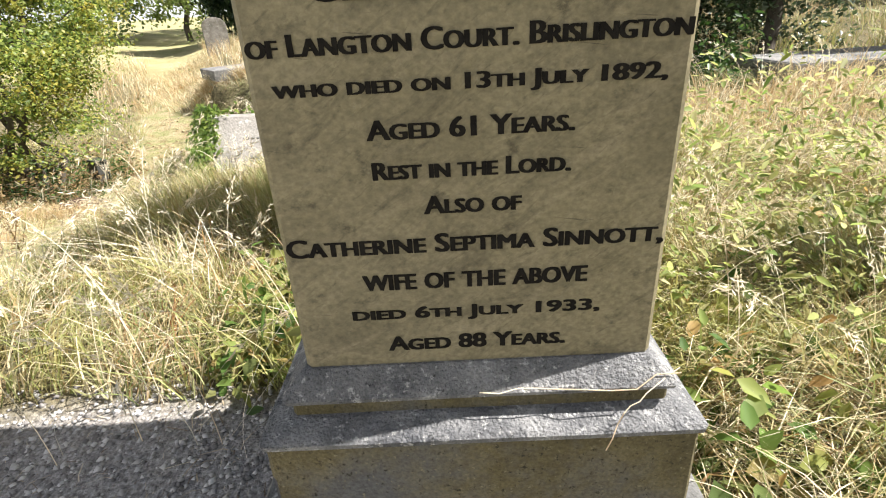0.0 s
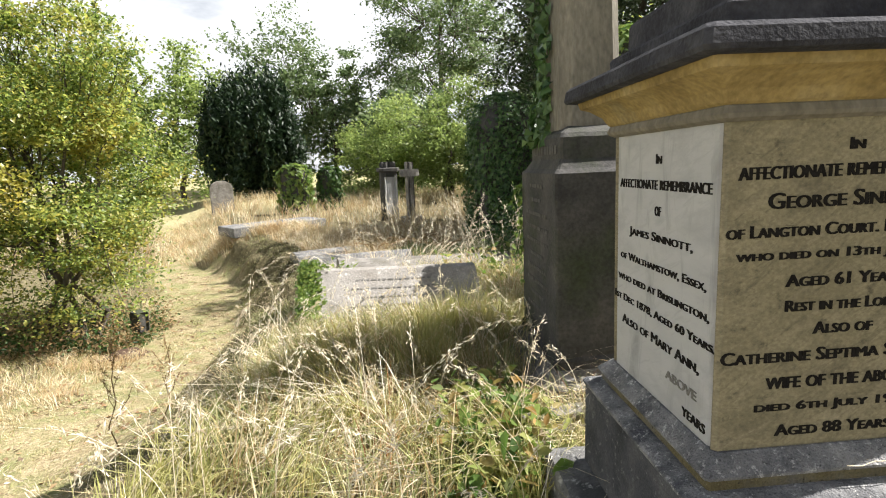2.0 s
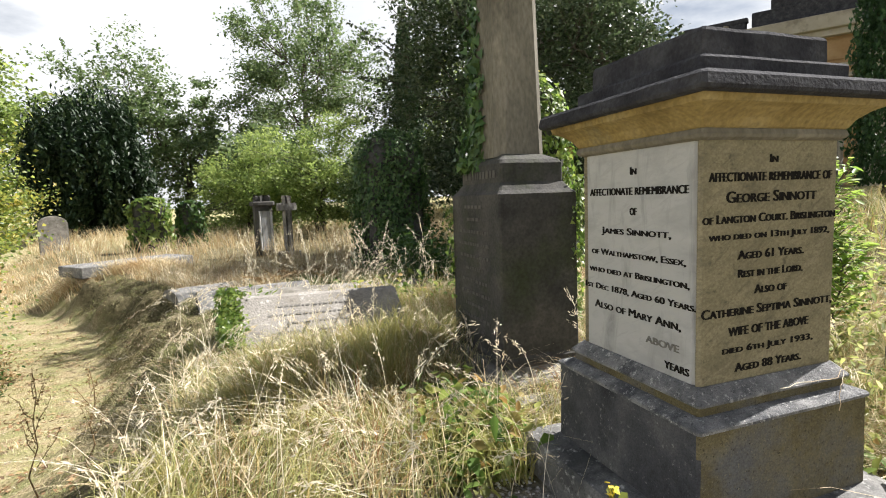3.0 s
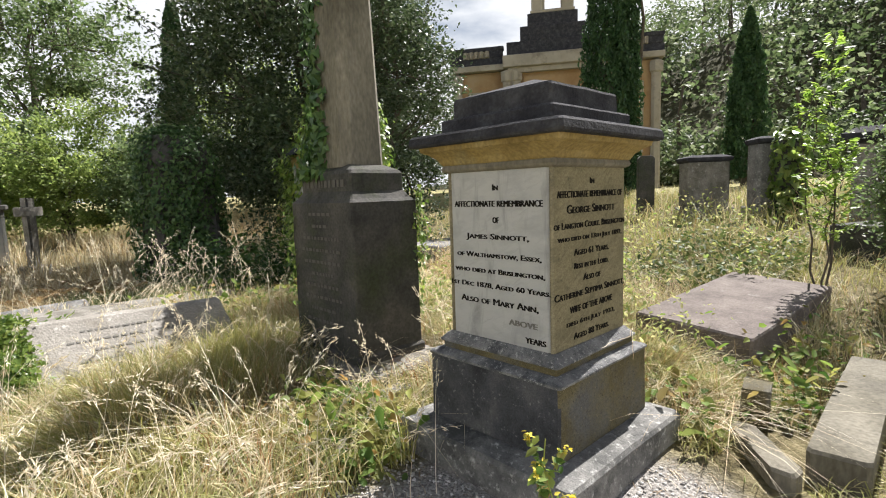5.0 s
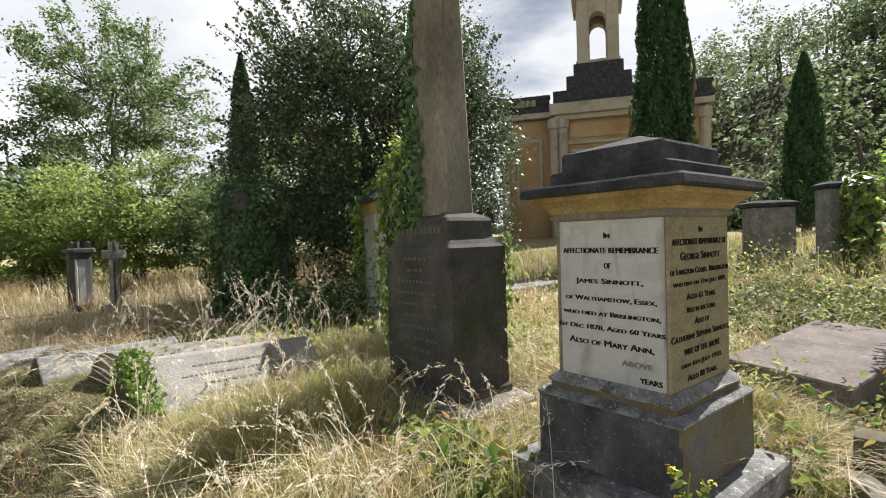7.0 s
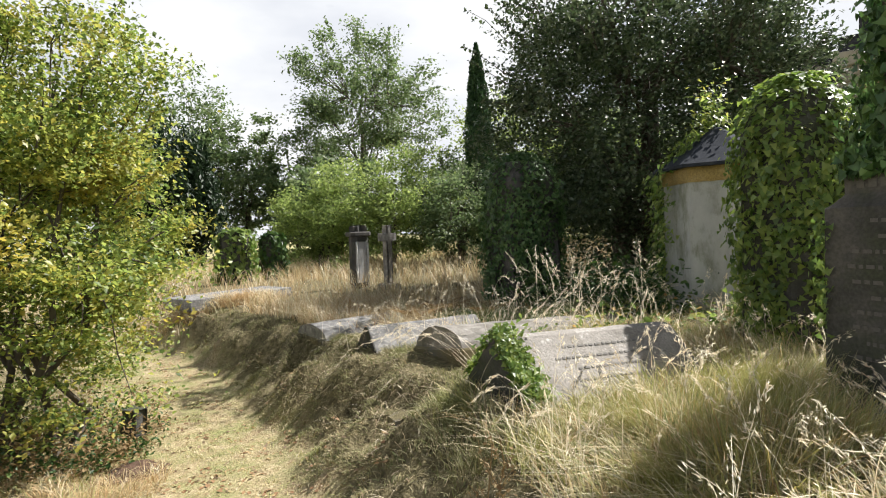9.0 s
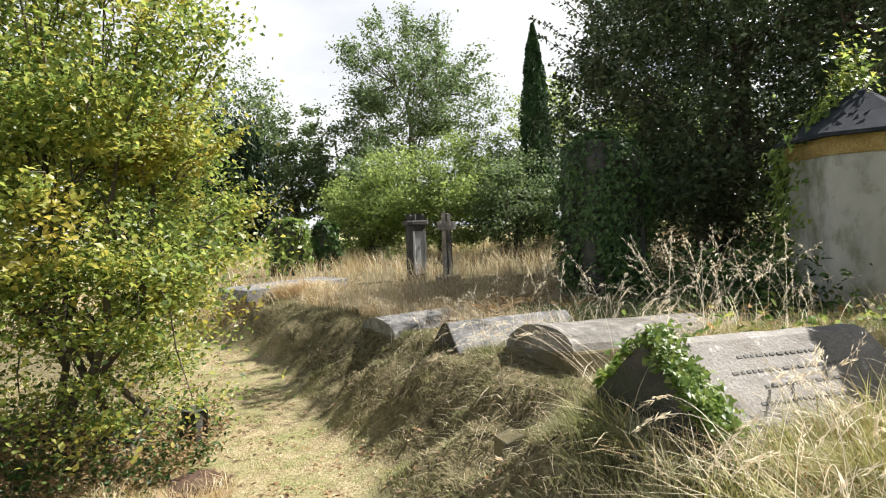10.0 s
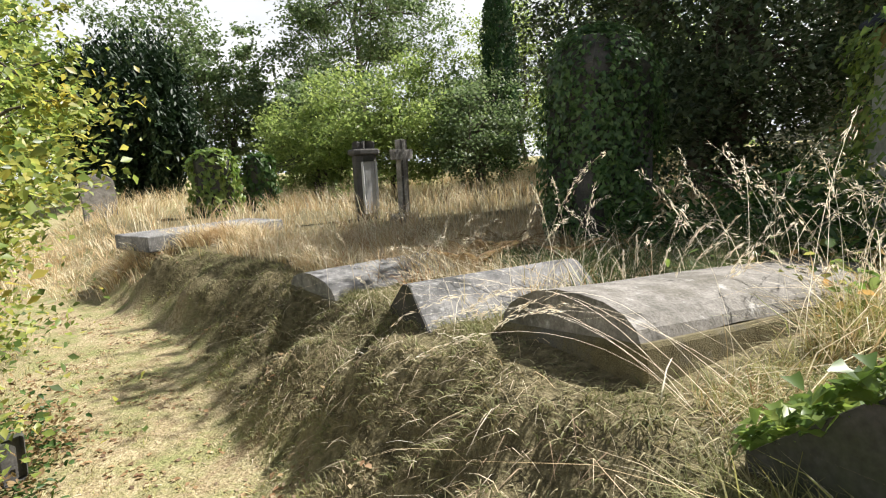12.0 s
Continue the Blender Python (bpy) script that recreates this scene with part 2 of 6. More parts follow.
STRAW = leafy("straw_blades", [(0.33, 0.22, 0.11), (0.52, 0.40, 0.23), (0.64, 0.54, 0.35), (0.76, 0.70, 0.54), (0.36, 0.34, 0.17), (0.46, 0.36, 0.22)], 0.22, 0.6, patch=(0.40, 0.27, 0.13))
DRYGREEN = leafy("dry_green_blades", [(0.48, 0.41, 0.22), (0.26, 0.29, 0.10), (0.13, 0.17, 0.055), (0.60, 0.52, 0.31), (0.33, 0.20, 0.09), (0.72, 0.64, 0.45), (0.20, 0.24, 0.08), (0.40, 0.28, 0.12)], 0.22, 0.6, patch=(0.33, 0.325, 0.10))
SEED = leafy("pale_seed_heads", [(0.68, 0.59, 0.44), (0.80, 0.74, 0.60), (0.62, 0.50, 0.35)], 0.3, 0.75)
BANKGRASS = leafy("bank_blades", [(0.27, 0.24, 0.125), (0.16, 0.17, 0.068), (0.22, 0.19, 0.095), (0.42, 0.37, 0.23), (0.11, 0.13, 0.048), (0.24, 0.24, 0.10)], 0.2, 0.7, patch=(0.19, 0.20, 0.075))
MOWN = leafy("mown_blades", [(0.44, 0.35, 0.20), (0.29, 0.29, 0.12), (0.58, 0.49, 0.31), (0.34, 0.28, 0.15), (0.40, 0.37, 0.19)], 0.2, 0.8, patch=(0.27, 0.27, 0.11))
WEED = leafy("weed_leaves", [(0.05, 0.10, 0.025), (0.11, 0.18, 0.04), (0.20, 0.27, 0.07), (0.33, 0.32, 0.10), (0.07, 0.13, 0.04), (0.40, 0.25, 0.10)], 0.35, 0.6, 0.2)
YELLOWWEED = leafy("yellowing_weed_leaves", [(0.20, 0.26, 0.07), (0.36, 0.37, 0.14), (0.13, 0.20, 0.05), (0.50, 0.45, 0.23), (0.28, 0.34, 0.09)], 0.4, 0.6, 0.2)
RUST = leafy("rusty_dead_blades", [(0.20, 0.085, 0.035), (0.34, 0.16, 0.06), (0.44, 0.25, 0.10), (0.13, 0.065, 0.035)], 0.2, 0.7)
# dark green weeds, with the shade they stand in put into the colour
SHADEGREEN = leafy("shaded_weed_blades", [(0.05, 0.085, 0.025), (0.09, 0.13, 0.04), (0.14, 0.17, 0.06), (0.26, 0.23, 0.11)], 0.2, 0.6)
DEADLEAF = leafy("fallen_leaves", [(0.16, 0.085, 0.04), (0.26, 0.15, 0.075), (0.40, 0.29, 0.15), (0.10, 0.06, 0.035), (0.52, 0.42, 0.26)], 0.1, 0.7)
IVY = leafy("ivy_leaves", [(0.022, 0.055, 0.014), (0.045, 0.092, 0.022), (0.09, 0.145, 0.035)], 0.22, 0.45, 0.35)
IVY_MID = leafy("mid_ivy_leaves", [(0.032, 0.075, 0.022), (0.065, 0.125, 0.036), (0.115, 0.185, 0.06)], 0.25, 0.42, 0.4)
# yellow-green ivy, brighter than the others: its sunlit look is in the colour
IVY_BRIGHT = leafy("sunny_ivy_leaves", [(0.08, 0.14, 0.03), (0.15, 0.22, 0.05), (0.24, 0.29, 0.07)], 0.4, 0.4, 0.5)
HAWTHORN = leafy("hawthorn_leaves", [(0.065, 0.105, 0.03), (0.125, 0.18, 0.05), (0.21, 0.265, 0.065), (0.30, 0.36, 0.10), (0.42, 0.37, 0.09)], 0.45, 0.42, 0.45, patch=(0.42, 0.33, 0.075), patch_at=(0.52, 0.68), patch_scale=1.3)
HOLM = leafy("evergreen_oak_leaves", [(0.03, 0.052, 0.022), (0.062, 0.092, 0.04), (0.14, 0.17, 0.10)], 0.22, 0.38, 0.42)
YEW = leafy("yew_leaves", [(0.010, 0.024, 0.010), (0.02, 0.04, 0.016), (0.03, 0.055, 0.022)], 0.12, 0.5)
CYPRESS = leafy("cypress_leaves", [(0.02, 0.05, 0.018), (0.035, 0.08, 0.028), (0.055, 0.11, 0.035)], 0.15, 0.6)
ASH = leafy("ash_leaves", [(0.075, 0.115, 0.045), (0.11, 0.155, 0.065), (0.17, 0.21, 0.10)], 0.42, 0.5)
SAPLING = leafy("sapling_leaves", [(0.12, 0.20, 0.04), (0.20, 0.29, 0.06), (0.27, 0.34, 0.09)], 0.5, 0.45)
BUSHGREEN = leafy("shrub_leaves", [(0.11, 0.16, 0.05), (0.19, 0.245, 0.075), (0.28, 0.33, 0.11)], 0.48, 0.5)
WOODS = leafy("woodland_leaves", [(0.045, 0.07, 0.03), (0.085, 0.12, 0.05), (0.14, 0.175, 0.085), (0.24, 0.265, 0.17)], 0.35, 0.6, patch=(0.06, 0.09, 0.035), patch_scale=0.16, patch_at=(0.45, 0.6))
FERN = leafy("dead_fern", [(0.17, 0.11, 0.055), (0.26, 0.18, 0.09), (0.32, 0.25, 0.13)], 0.3, 0.8)


def ground_material():
    m = bpy.data.materials.new("dry_ground")
    m.use_nodes = True
    n, l = m.node_tree.nodes, m.node_tree.links
    b = n["Principled BSDF"]
    b.inputs["Roughness"].default_value, b.inputs["Specular IOR Level"].default_value = 0.95, 0.1
    geo = n.new("ShaderNodeNewGeometry")

    def ramped(scale, detail, stops):
        t, r = n.new("ShaderNodeTexNoise"), n.new("ShaderNodeValToRGB")
        t.inputs["Scale"].default_value, t.inputs["Detail"].default_value, t.inputs["Roughness"].default_value = scale, detail, 0.7
        l.new(geo.outputs["Position"], t.inputs["Vector"])
        e = r.color_ramp.elements
        e[0].position, e[1].position = stops[0][0], stops[-1][0]
        e[0].color, e[1].color = (*stops[0][1], 1), (*stops[-1][1], 1)
        for p, c in stops[1:-1]:
            e.new(p).color = (*c, 1)
        l.new(t.outputs["Fac"], r.inputs[0])
        return r.outputs["Color"]

    def mixed(fac, a, c):
        mx = n.new("ShaderNodeMixRGB")
        l.new(fac, mx.inputs[0])
        l.new(a, mx.inputs[1])
        l.new(c, mx.inputs[2])
        return mx.outputs[0]

    rough = ramped(14, 10, [(0.30, (0.05, 0.042, 0.024)), (0.5, (0.15, 0.128, 0.07)), (0.7, (0.30, 0.255, 0.15))])
    mown = mixed(ramped(2.6, 8, [(0.42, (0, 0, 0)), (0.62, (1, 1, 1))]),
                 ramped(30, 8, [(0.3, (0.15, 0.115, 0.06)), (0.5, (0.35, 0.285, 0.165)), (0.7, (0.56, 0.49, 0.32))]),
                 ramped(34, 8, [(0.3, (0.10, 0.115, 0.04)), (0.7, (0.34, 0.34, 0.15))]))
    mown = mixed(ramped(4.5, 9, [(0.52, (0, 0, 0)), (0.66, (0.7, 0.7, 0.7))]), mown, ramped(40, 6, [(0.3, (0.12, 0.07, 0.045)), (0.7, (0.34, 0.24, 0.15))]))
    grit = ramped(70, 6, [(0.32, (0.12, 0.11, 0.10)), (0.5, (0.30, 0.28, 0.26)), (0.68, (0.52, 0.50, 0.47))])
    far = ramped(0.5, 6, [(0.35, (0.27, 0.26, 0.11)), (0.65, (0.46, 0.40, 0.23))])
    at = {}
    for key in ("path_w", "grit_w", "far_w", "wood_w"):
        at[key] = n.new("ShaderNodeAttribute")
        at[key].attribute_name = key
    c = mixed(at["path_w"].outputs["Fac"], rough, mown)
    c = mixed(at["grit_w"].outputs["Fac"], c, grit)
    c = mixed(at["far_w"].outputs["Fac"], c, far)
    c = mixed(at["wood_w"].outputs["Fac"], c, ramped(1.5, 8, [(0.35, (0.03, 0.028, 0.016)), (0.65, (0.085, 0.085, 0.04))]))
    l.new(c, b.inputs["Base Color"])
    t, bp = n.new("ShaderNodeTexNoise"), n.new("ShaderNodeBump")
    t.inputs["Scale"].default_value, t.inputs["Detail"].default_value = 45, 8
    l.new(geo.outputs["Position"], t.inputs["Vector"])
    l.new(t.outputs["Fac"], bp.inputs["Height"])
    bp.inputs["Strength"].default_value, bp.inputs["Distance"].default_value = 0.8, 0.03
    l.new(bp.outputs[0], b.inputs["Normal"])
    return m


# ---- building helpers ----
def part(name, bm, mat, parent=None, label="", kind="", smooth=False):
    """Links a bmesh as one mesh object, under a thing or a part."""
    me = bpy.data.meshes.new(name)
    bm.to_mesh(me)
    bm.free()
    me.materials.append(mat)
    if smooth:
        for p in me.polygons:
            p.use_smooth = True
    ob = new(name, me)
    if parent is not None:
        ob.parent = parent
    return tagged(ob, label=label, kind=kind)


def mesh_part(name, verts, faces, mat, parent=None, label="", kind="", smooth=False):
    me = bpy.data.meshes.new(name)
    me.from_pydata(verts, [], faces)
    me.materials.append(mat)
    if smooth:
        for p in me.polygons:
            p.use_smooth = True
    ob = new(name, me)
    if parent is not None:
        ob.parent = parent
    return tagged(ob, label=label, kind=kind)


def array_mesh(name, verts, loops, starts, mat, parent=None, label="", kind=""):
    """A large mesh from arrays: vertices, the corner indices, and where each face starts."""
    me = bpy.data.meshes.new(name)
    me.vertices.add(len(verts))
    me.vertices.foreach_set("co", np.asarray(verts, np.float32).ravel())
    me.loops.add(len(loops))
    me.loops.foreach_set("vertex_index", np.asarray(loops, np.int32))
    me.polygons.add(len(starts))
    me.polygons.foreach_set("loop_start", np.asarray(starts, np.int32))
    me.update(calc_edges=True)
    me.validate()
    me.materials.append(mat)
    ob = new(name, me)
    if parent is not None:
        ob.parent = parent
    return tagged(ob, label=label, kind=kind)


def thing(name, at, label, category, group="", turn=0.0, tilt=(0, 0)):
    e = new(name)
    e.empty_display_size = 0.1
    e.matrix_world = pose(*at, tilt[0], tilt[1], turn)
    return tagged(e, label=label, category=category, group=group)


def ring_stack(profile, cx=1.0, cy=1.0, chamfer=0.008, cap=True, wear=0.0, seed=1):
    """A solid of square rings: rows of (half width, z), stretched by cx and cy, with cut corners."""
    bm, rings = bmesh.new(), []
    rnd = random.Random(seed)
    for h, z in profile:
        c = min(chamfer, h * 0.4)
        hx, hy = h * cx, h * cy
        pts = [(hx, -hy + c), (hx, hy - c), (hx - c, hy), (-hx + c, hy), (-hx, hy - c), (-hx, -hy + c), (-hx + c, -hy), (hx - c, -hy)]
        rings.append([bm.verts.new((x + rnd.uniform(-wear, wear), y + rnd.uniform(-wear, wear), z + rnd.uniform(-wear, wear))) for x, y in pts])
    for a, b in zip(rings, rings[1:]):
        for i in range(8):
            j = (i + 1) % 8
            bm.faces.new((a[i], a[j], b[j], b[i]))
    if cap:
        bm.faces.new(rings[0][::-1])
        bm.faces.new(rings[-1])
    return bm


def block(sx, sy, z0, z1, chamfer=0.012, wear=0.0, seed=1, top=1.0):
    """A dressed stone block with worn arrises, centred in plan."""
    c = chamfer
    return ring_stack([(1 - c / sx * 2, z0), (1, z0 + c), (top, z1 - c), (top - c / sx * 2, z1)], sx / 2, sy / 2, c * 2 / max(sx, sy), True, wear, seed)


def moved(bm, m):
    bmesh.ops.transform(bm, matrix=m, verts=bm.verts)
    return bm


def rough_up(bm, amount, size, seed=0, cuts=3):
    """Cuts a stone's faces up and moves them a little, as weather does."""
    bmesh.ops.subdivide_edges(bm, edges=[e for e in bm.edges if e.calc_length() > size], cuts=cuts, use_grid_fill=True)
    for v in bm.verts:
        p = v.co * 6 + Vector((seed * 3.1, seed * 1.7, 0))
        v.co += Vector((noise.noise(p), noise.noise(p + Vector((9, 0, 0))), noise.noise(p + Vector((0, 9, 0))))) * amount
    return bm


def lettering(body, width, mat, parent, m, height=None, depth=0.0025, offset=0.0, small=0.78, name="inscription", weight=0.0022):
    """A line of raised lead letters, capitals with larger initials, brought to a width."""
    cu = bpy.data.curves.new(name, "FONT")
    cu.body, cu.align_x, cu.align_y, cu.small_caps_scale = body, "CENTER", "CENTER", small
    cu.size, cu.extrude, cu.offset, cu.resolution_u = 1.0, 0.02, offset, 3
    for i, ch in enumerate(body):
        cu.body_format[i].use_small_caps = ch.islower()
    ob = new("line", cu)
    bpy.context.view_layer.update()
    me = bpy.data.meshes.new_from_object(ob.evaluated_get(bpy.context.evaluated_depsgraph_get()))
    bpy.data.objects.remove(ob)
    bpy.data.curves.remove(cu)
    co = np.empty(len(me.vertices) * 3, np.float32)
    me.vertices.foreach_get("co", co)
    co = co.reshape(-1, 3)
    lo, hi = co.min(0), co.max(0)
    k = width / (hi[0] - lo[0])
    co[:, 0] = (co[:, 0] - (lo[0] + hi[0]) / 2) * k
    ky = height / (hi[1] - lo[1]) if height else k
    co[:, 1] = (co[:, 1] - (lo[1] + hi[1]) / 2) * ky
    co[:, 2] = co[:, 2] / 0.04 * depth
    me.vertices.foreach_set("co", co.ravel())
    if weight:
        bm = bmesh.new()
        for k, sh in enumerate((-weight, 0.0, weight)):
            first = len(bm.verts)
            bm.from_mesh(me)
            bm.verts.ensure_lookup_table()
            for v in bm.verts[first:]:
                v.co.x += sh
                v.co.z += 0.0002 * k
        bm.to_mesh(me)
        bm.free()
    me.materials.clear()
    me.materials.append(mat)
    me.name = name
    o = new(name, me)
    o.parent = parent
    o.matrix_local = m
    return tagged(o, kind="stuff")


def bars(widths, z_top, step, tall, mat, parent, m, seed=3):
    """Lines of writing too worn to read, as rows of short raised bars."""
    rnd = random.Random(seed)
    for k, w in enumerate(widths):
        bm, x = bmesh.new(), -w / 2
        while x < w / 2 - 0.01:
            ww = rnd.uniform(0.02, 0.06)
            ww = min(ww, w / 2 - x)
            bmesh.ops.create_cube(bm, size=1, matrix=Matrix.Translation((x + ww / 2, z_top - k * step, 0)) @ Matrix.Diagonal((ww * 0.85, tall, 0.003, 1)))
            x += ww + 0.012
        o = part("inscription", bm, mat, parent, kind="stuff")
        o.matrix_local = m


# ---- the lie of the land ----
def smooth(t):
    t = np.clip(t, 0, 1)
    return t * t * (3 - 2 * t)


def bank_edge(y):
    return np.interp(y, [-6, 1, 3, 4.3, 6, 8.3, 10.5, 12, 15, 20, 30], [-2.4, -2.15, -1.98, -2.02, -2.15, -2.75, -3.5, -4.6, -5.9, -8.0, -13])


def path_line(y):
    return np.interp(y, [-6, 1, 3, 4.3, 6, 8.3, 10.5, 12, 15, 20, 30], [-4.15, -3.95, -3.9, -4.05, -4.2, -4.8, -5.5, -6.3, -7.5, -9.75, -14.75])


def lumps(x, y):
    return (np.sin(x * 1.7 + 0.6 * np.sin(y * 1.3)) * np.sin(y * 1.9 + 0.4) * 0.6 + np.sin(x * 4.3 + y * 1.1) * np.sin(y * 3.7 - x * 0.8) * 0.4)


def land(x, y):
    """The ground's height."""
    x, y = np.asarray(x, float), np.asarray(y, float)
    top = np.interp(y, [-8, 0, 2, 4, 6, 8, 10, 13, 16, 24, 60], [0.0, 0.0, 0.02, 0.03, -0.02, -0.12, -0.22, -0.14, -0.12, 0.05, 0.2])
    low = np.interp(y, [-8, -1, 1.4, 4, 7, 10, 14, 20, 40], [0.0, -0.04, -0.30, -0.62, -0.97, -1.02, -0.85, -0.5, 0.0])
    t = (bank_edge(y) - x) / np.interp(y, [1, 4, 11, 15], [1.6, 1.4, 1.25, 1.6])
    t = 0.45 * smooth(t) + 0.55 * np.clip(t, 0, 1)
    z = top * (1 - t) + low * t
    left = np.clip(path_line(y) - 0.9 - x, 0, 4)
    z = z + 0.12 * left
    z = z + np.interp(x, [1.5, 5, 9, 20, 30], [0, 0.30, 0.70, 1.2, 1.5]) + 22 * smooth((x - 32) / 50) * smooth((60 - y) / 40)
    z = z + t * (1 - t) * 4 * smooth((y - 2.5) / 2) * smooth((16 - y) / 3) * 0.20 * (np.sin(y * 4.1 + x * 1.3) * np.sin(x * 3.3 - y * 0.9 + 1) + 0.5 * np.sin(y * 9.3) * np.sin(x * 8.1 + 2))
    z = z + t * (1 - t) * 4 * smooth((y - 2.5) / 2) * smooth((16 - y) / 3) * 0.075 * np.sin(x * 11 + 2 * np.sin(y * 3.1)) * np.sin(y * 12.3 + 1.5 * np.sin(x * 4.7))
    near = np.clip(1 - np.hypot(x, y - 6) / 30, 0, 1)
    on_path = smooth(1 - np.abs(x - path_line(y)) / 1.0)
    z = z + lumps(x, y) * 0.045 * near * (1 - 0.75 * on_path)
    return z


def drop(x, y):
    return float(land(x, y))


def axis(lo, hi, step, reach, growth=1.22):
    mid = list(np.arange(lo, hi + 1e-6, step))
    a, s = [], step
    p = lo
    while p > -reach:
        s *= growth
        p -= s
        a.append(p)
    b, s, p = [], step, hi
    while p < reach:
        s *= growth
        p += s
        b.append(p)
    return np.array(a[::-1] + mid + b)


gx, gy = axis(-7.5, 5, 0.12, 900), axis(-3, 16, 0.12, 900)
X, Y = np.meshgrid(gx, gy)
Z = land(X, Y)
nx, ny = len(gx), len(gy)
idx = np.arange(nx * ny).reshape(ny, nx)
quads = np.stack([idx[:-1, :-1], idx[:-1, 1:], idx[1:, 1:], idx[1:, :-1]], -1).reshape(-1, 4)
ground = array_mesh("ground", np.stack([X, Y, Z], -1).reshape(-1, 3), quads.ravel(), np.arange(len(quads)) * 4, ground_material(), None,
                    "dry straw-coloured cemetery grass with a mown path", "structure")
ground["category"] = "ground"
for poly in ground.data.polygons:
    poly.use_smooth = True
wob = lumps(X * 1.3, Y * 1.3) * 0.18
path_w = smooth((1.15 - np.abs(X - path_line(Y)) + wob) / 0.35)
path_w = np.maximum(path_w, smooth((-1.6 + wob * 2 - X) / 0.6) * smooth((1.6 - Y) / 0.8) * smooth((X + 6) / 1))
grit_w = smooth((np.where(X < 0.3, 1.46, 0.92) - Y + wob * 0.5) / 0.18) * smooth((X + 2.1 + wob) / 0.5) * smooth((0.25 - X + wob) / 0.25) * smooth((Y + 2.2 + wob) / 0.6)
far_w = smooth((np.hypot(X, Y - 6) - 13) / 8)
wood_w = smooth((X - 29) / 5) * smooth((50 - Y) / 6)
for key, val in (("path_w", path_w), ("grit_w", grit_w), ("far_w", far_w), ("wood_w", wood_w)):
    ground.data.attributes.new(key, "FLOAT", "POINT").data.foreach_set("value", val.astype(np.float32).ravel())


# ---- plants ----
def blades(name, base, height, width, lean, mat, rng, parent=None, label="", curl=0.5, kind="stuff", lay=None):
    """Grass: tapered bent blades, each a loose piece; lay is the way each one leans."""
    n = len(base)
    a, b = (rng.uniform(0, 2 * np.pi, n) if lay is None else lay), rng.uniform(0, 2 * np.pi, n)
    way = np.stack([np.cos(a), np.sin(a), np.zeros(n)], -1)
    side = np.stack([np.cos(b), np.sin(b), np.zeros(n)], -1)
    h, w, le = height[:, None], width[:, None], (lean * height)[:, None]
    verts = np.empty((n, 7, 3))
    for k, (f, ww) in enumerate(((0.0, 1.0), (0.4, 0.85), (0.75, 0.55))):
        p = base + way * le * f ** 2 + np.array([0, 0, 1.0]) * h * (f - curl * lean[:, None] * f ** 3 * 0.6)
        verts[:, 2 * k] = p - side * w * ww * 0.5
        verts[:, 2 * k + 1] = p + side * w * ww * 0.5
    verts[:, 6] = base + way * le * 1.0 + np.array([0, 0, 1.0]) * h * (1 - curl * lean[:, None] * 0.6)
    o = (np.arange(n) * 7)[:, None]
    loops = (np.array([0, 1, 3, 2, 2, 3, 5, 4, 4, 5, 6])[None] + o).ravel()
    starts = (np.array([0, 4, 8])[None] + (np.arange(n) * 11)[:, None]).ravel()
    return array_mesh(name, verts.reshape(-1, 3), loops, starts, mat, parent, label, kind)


def leaf_cloud(name, at, size, mat, rng, parent=None, label="", up=0.5, long=1.6, droop=0.0, kind="", plain=False):
    """Leaves: folded lozenges round the given places, each a loose piece."""
    n = len(at)
    nrm = rng.normal(size=(n, 3))
    nrm[:, 2] = np.abs(nrm[:, 2]) + up
    nrm /= np.linalg.norm(nrm, axis=1)[:, None]
    t = rng.normal(size=(n, 3))
    t[:, 2] -= droop
    t -= nrm * (t * nrm).sum(1)[:, None]
    t /= np.linalg.norm(t, axis=1)[:, None] + 1e-9
    s = np.cross(nrm, t)
    k = (size * rng.uniform(0.6, 1.3, n))[:, None]
    if plain:
        verts = np.empty((n, 4, 3))
        verts[:, 0] = at - t * k * long * 0.5
        verts[:, 1] = at + s * k * 0.5 + nrm * k * 0.12 - t * k * 0.1
        verts[:, 2] = at + t * k * long * 0.5 - np.array([0, 0, 1.0]) * k * 0.15
        verts[:, 3] = at - s * k * 0.5 + nrm * k * 0.12 - t * k * 0.1
        o = (np.arange(n) * 4)[:, None]
        loops = (np.array([0, 1, 2, 0, 2, 3])[None] + o).ravel()
        return array_mesh(name, verts.reshape(-1, 3), loops, np.arange(2 * n) * 3, mat, parent, label, kind)
    w1, w2 = rng.uniform(0.38, 0.5, (n, 1)), rng.uniform(0.24, 0.4, (n, 1))
    bend = np.array([0, 0, 1.0]) * k * rng.uniform(-0.05, 0.35, (n, 1))
    verts = np.empty((n, 6, 3))
    verts[:, 0] = at - t * k * long * 0.5
    verts[:, 1] = at + s * k * w1 + nrm * k * 0.12 - t * k * long * 0.22
    verts[:, 2] = at + s * k * w2 + nrm * k * 0.10 + t * k * long * 0.22 - bend * 0.3
    verts[:, 3] = at + t * k * long * 0.5 - bend
    verts[:, 4] = at - s * k * w2 + nrm * k * 0.10 + t * k * long * 0.22 - bend * 0.3
    verts[:, 5] = at - s * k * w1 + nrm * k * 0.12 - t * k * long * 0.22
    o = (np.arange(n) * 6)[:, None]
    loops = (np.array([0, 1, 2, 3, 0, 3, 4, 5])[None] + o).ravel()
    return array_mesh(name, verts.reshape(-1, 3), loops, np.arange(2 * n) * 4, mat, parent, label, kind)


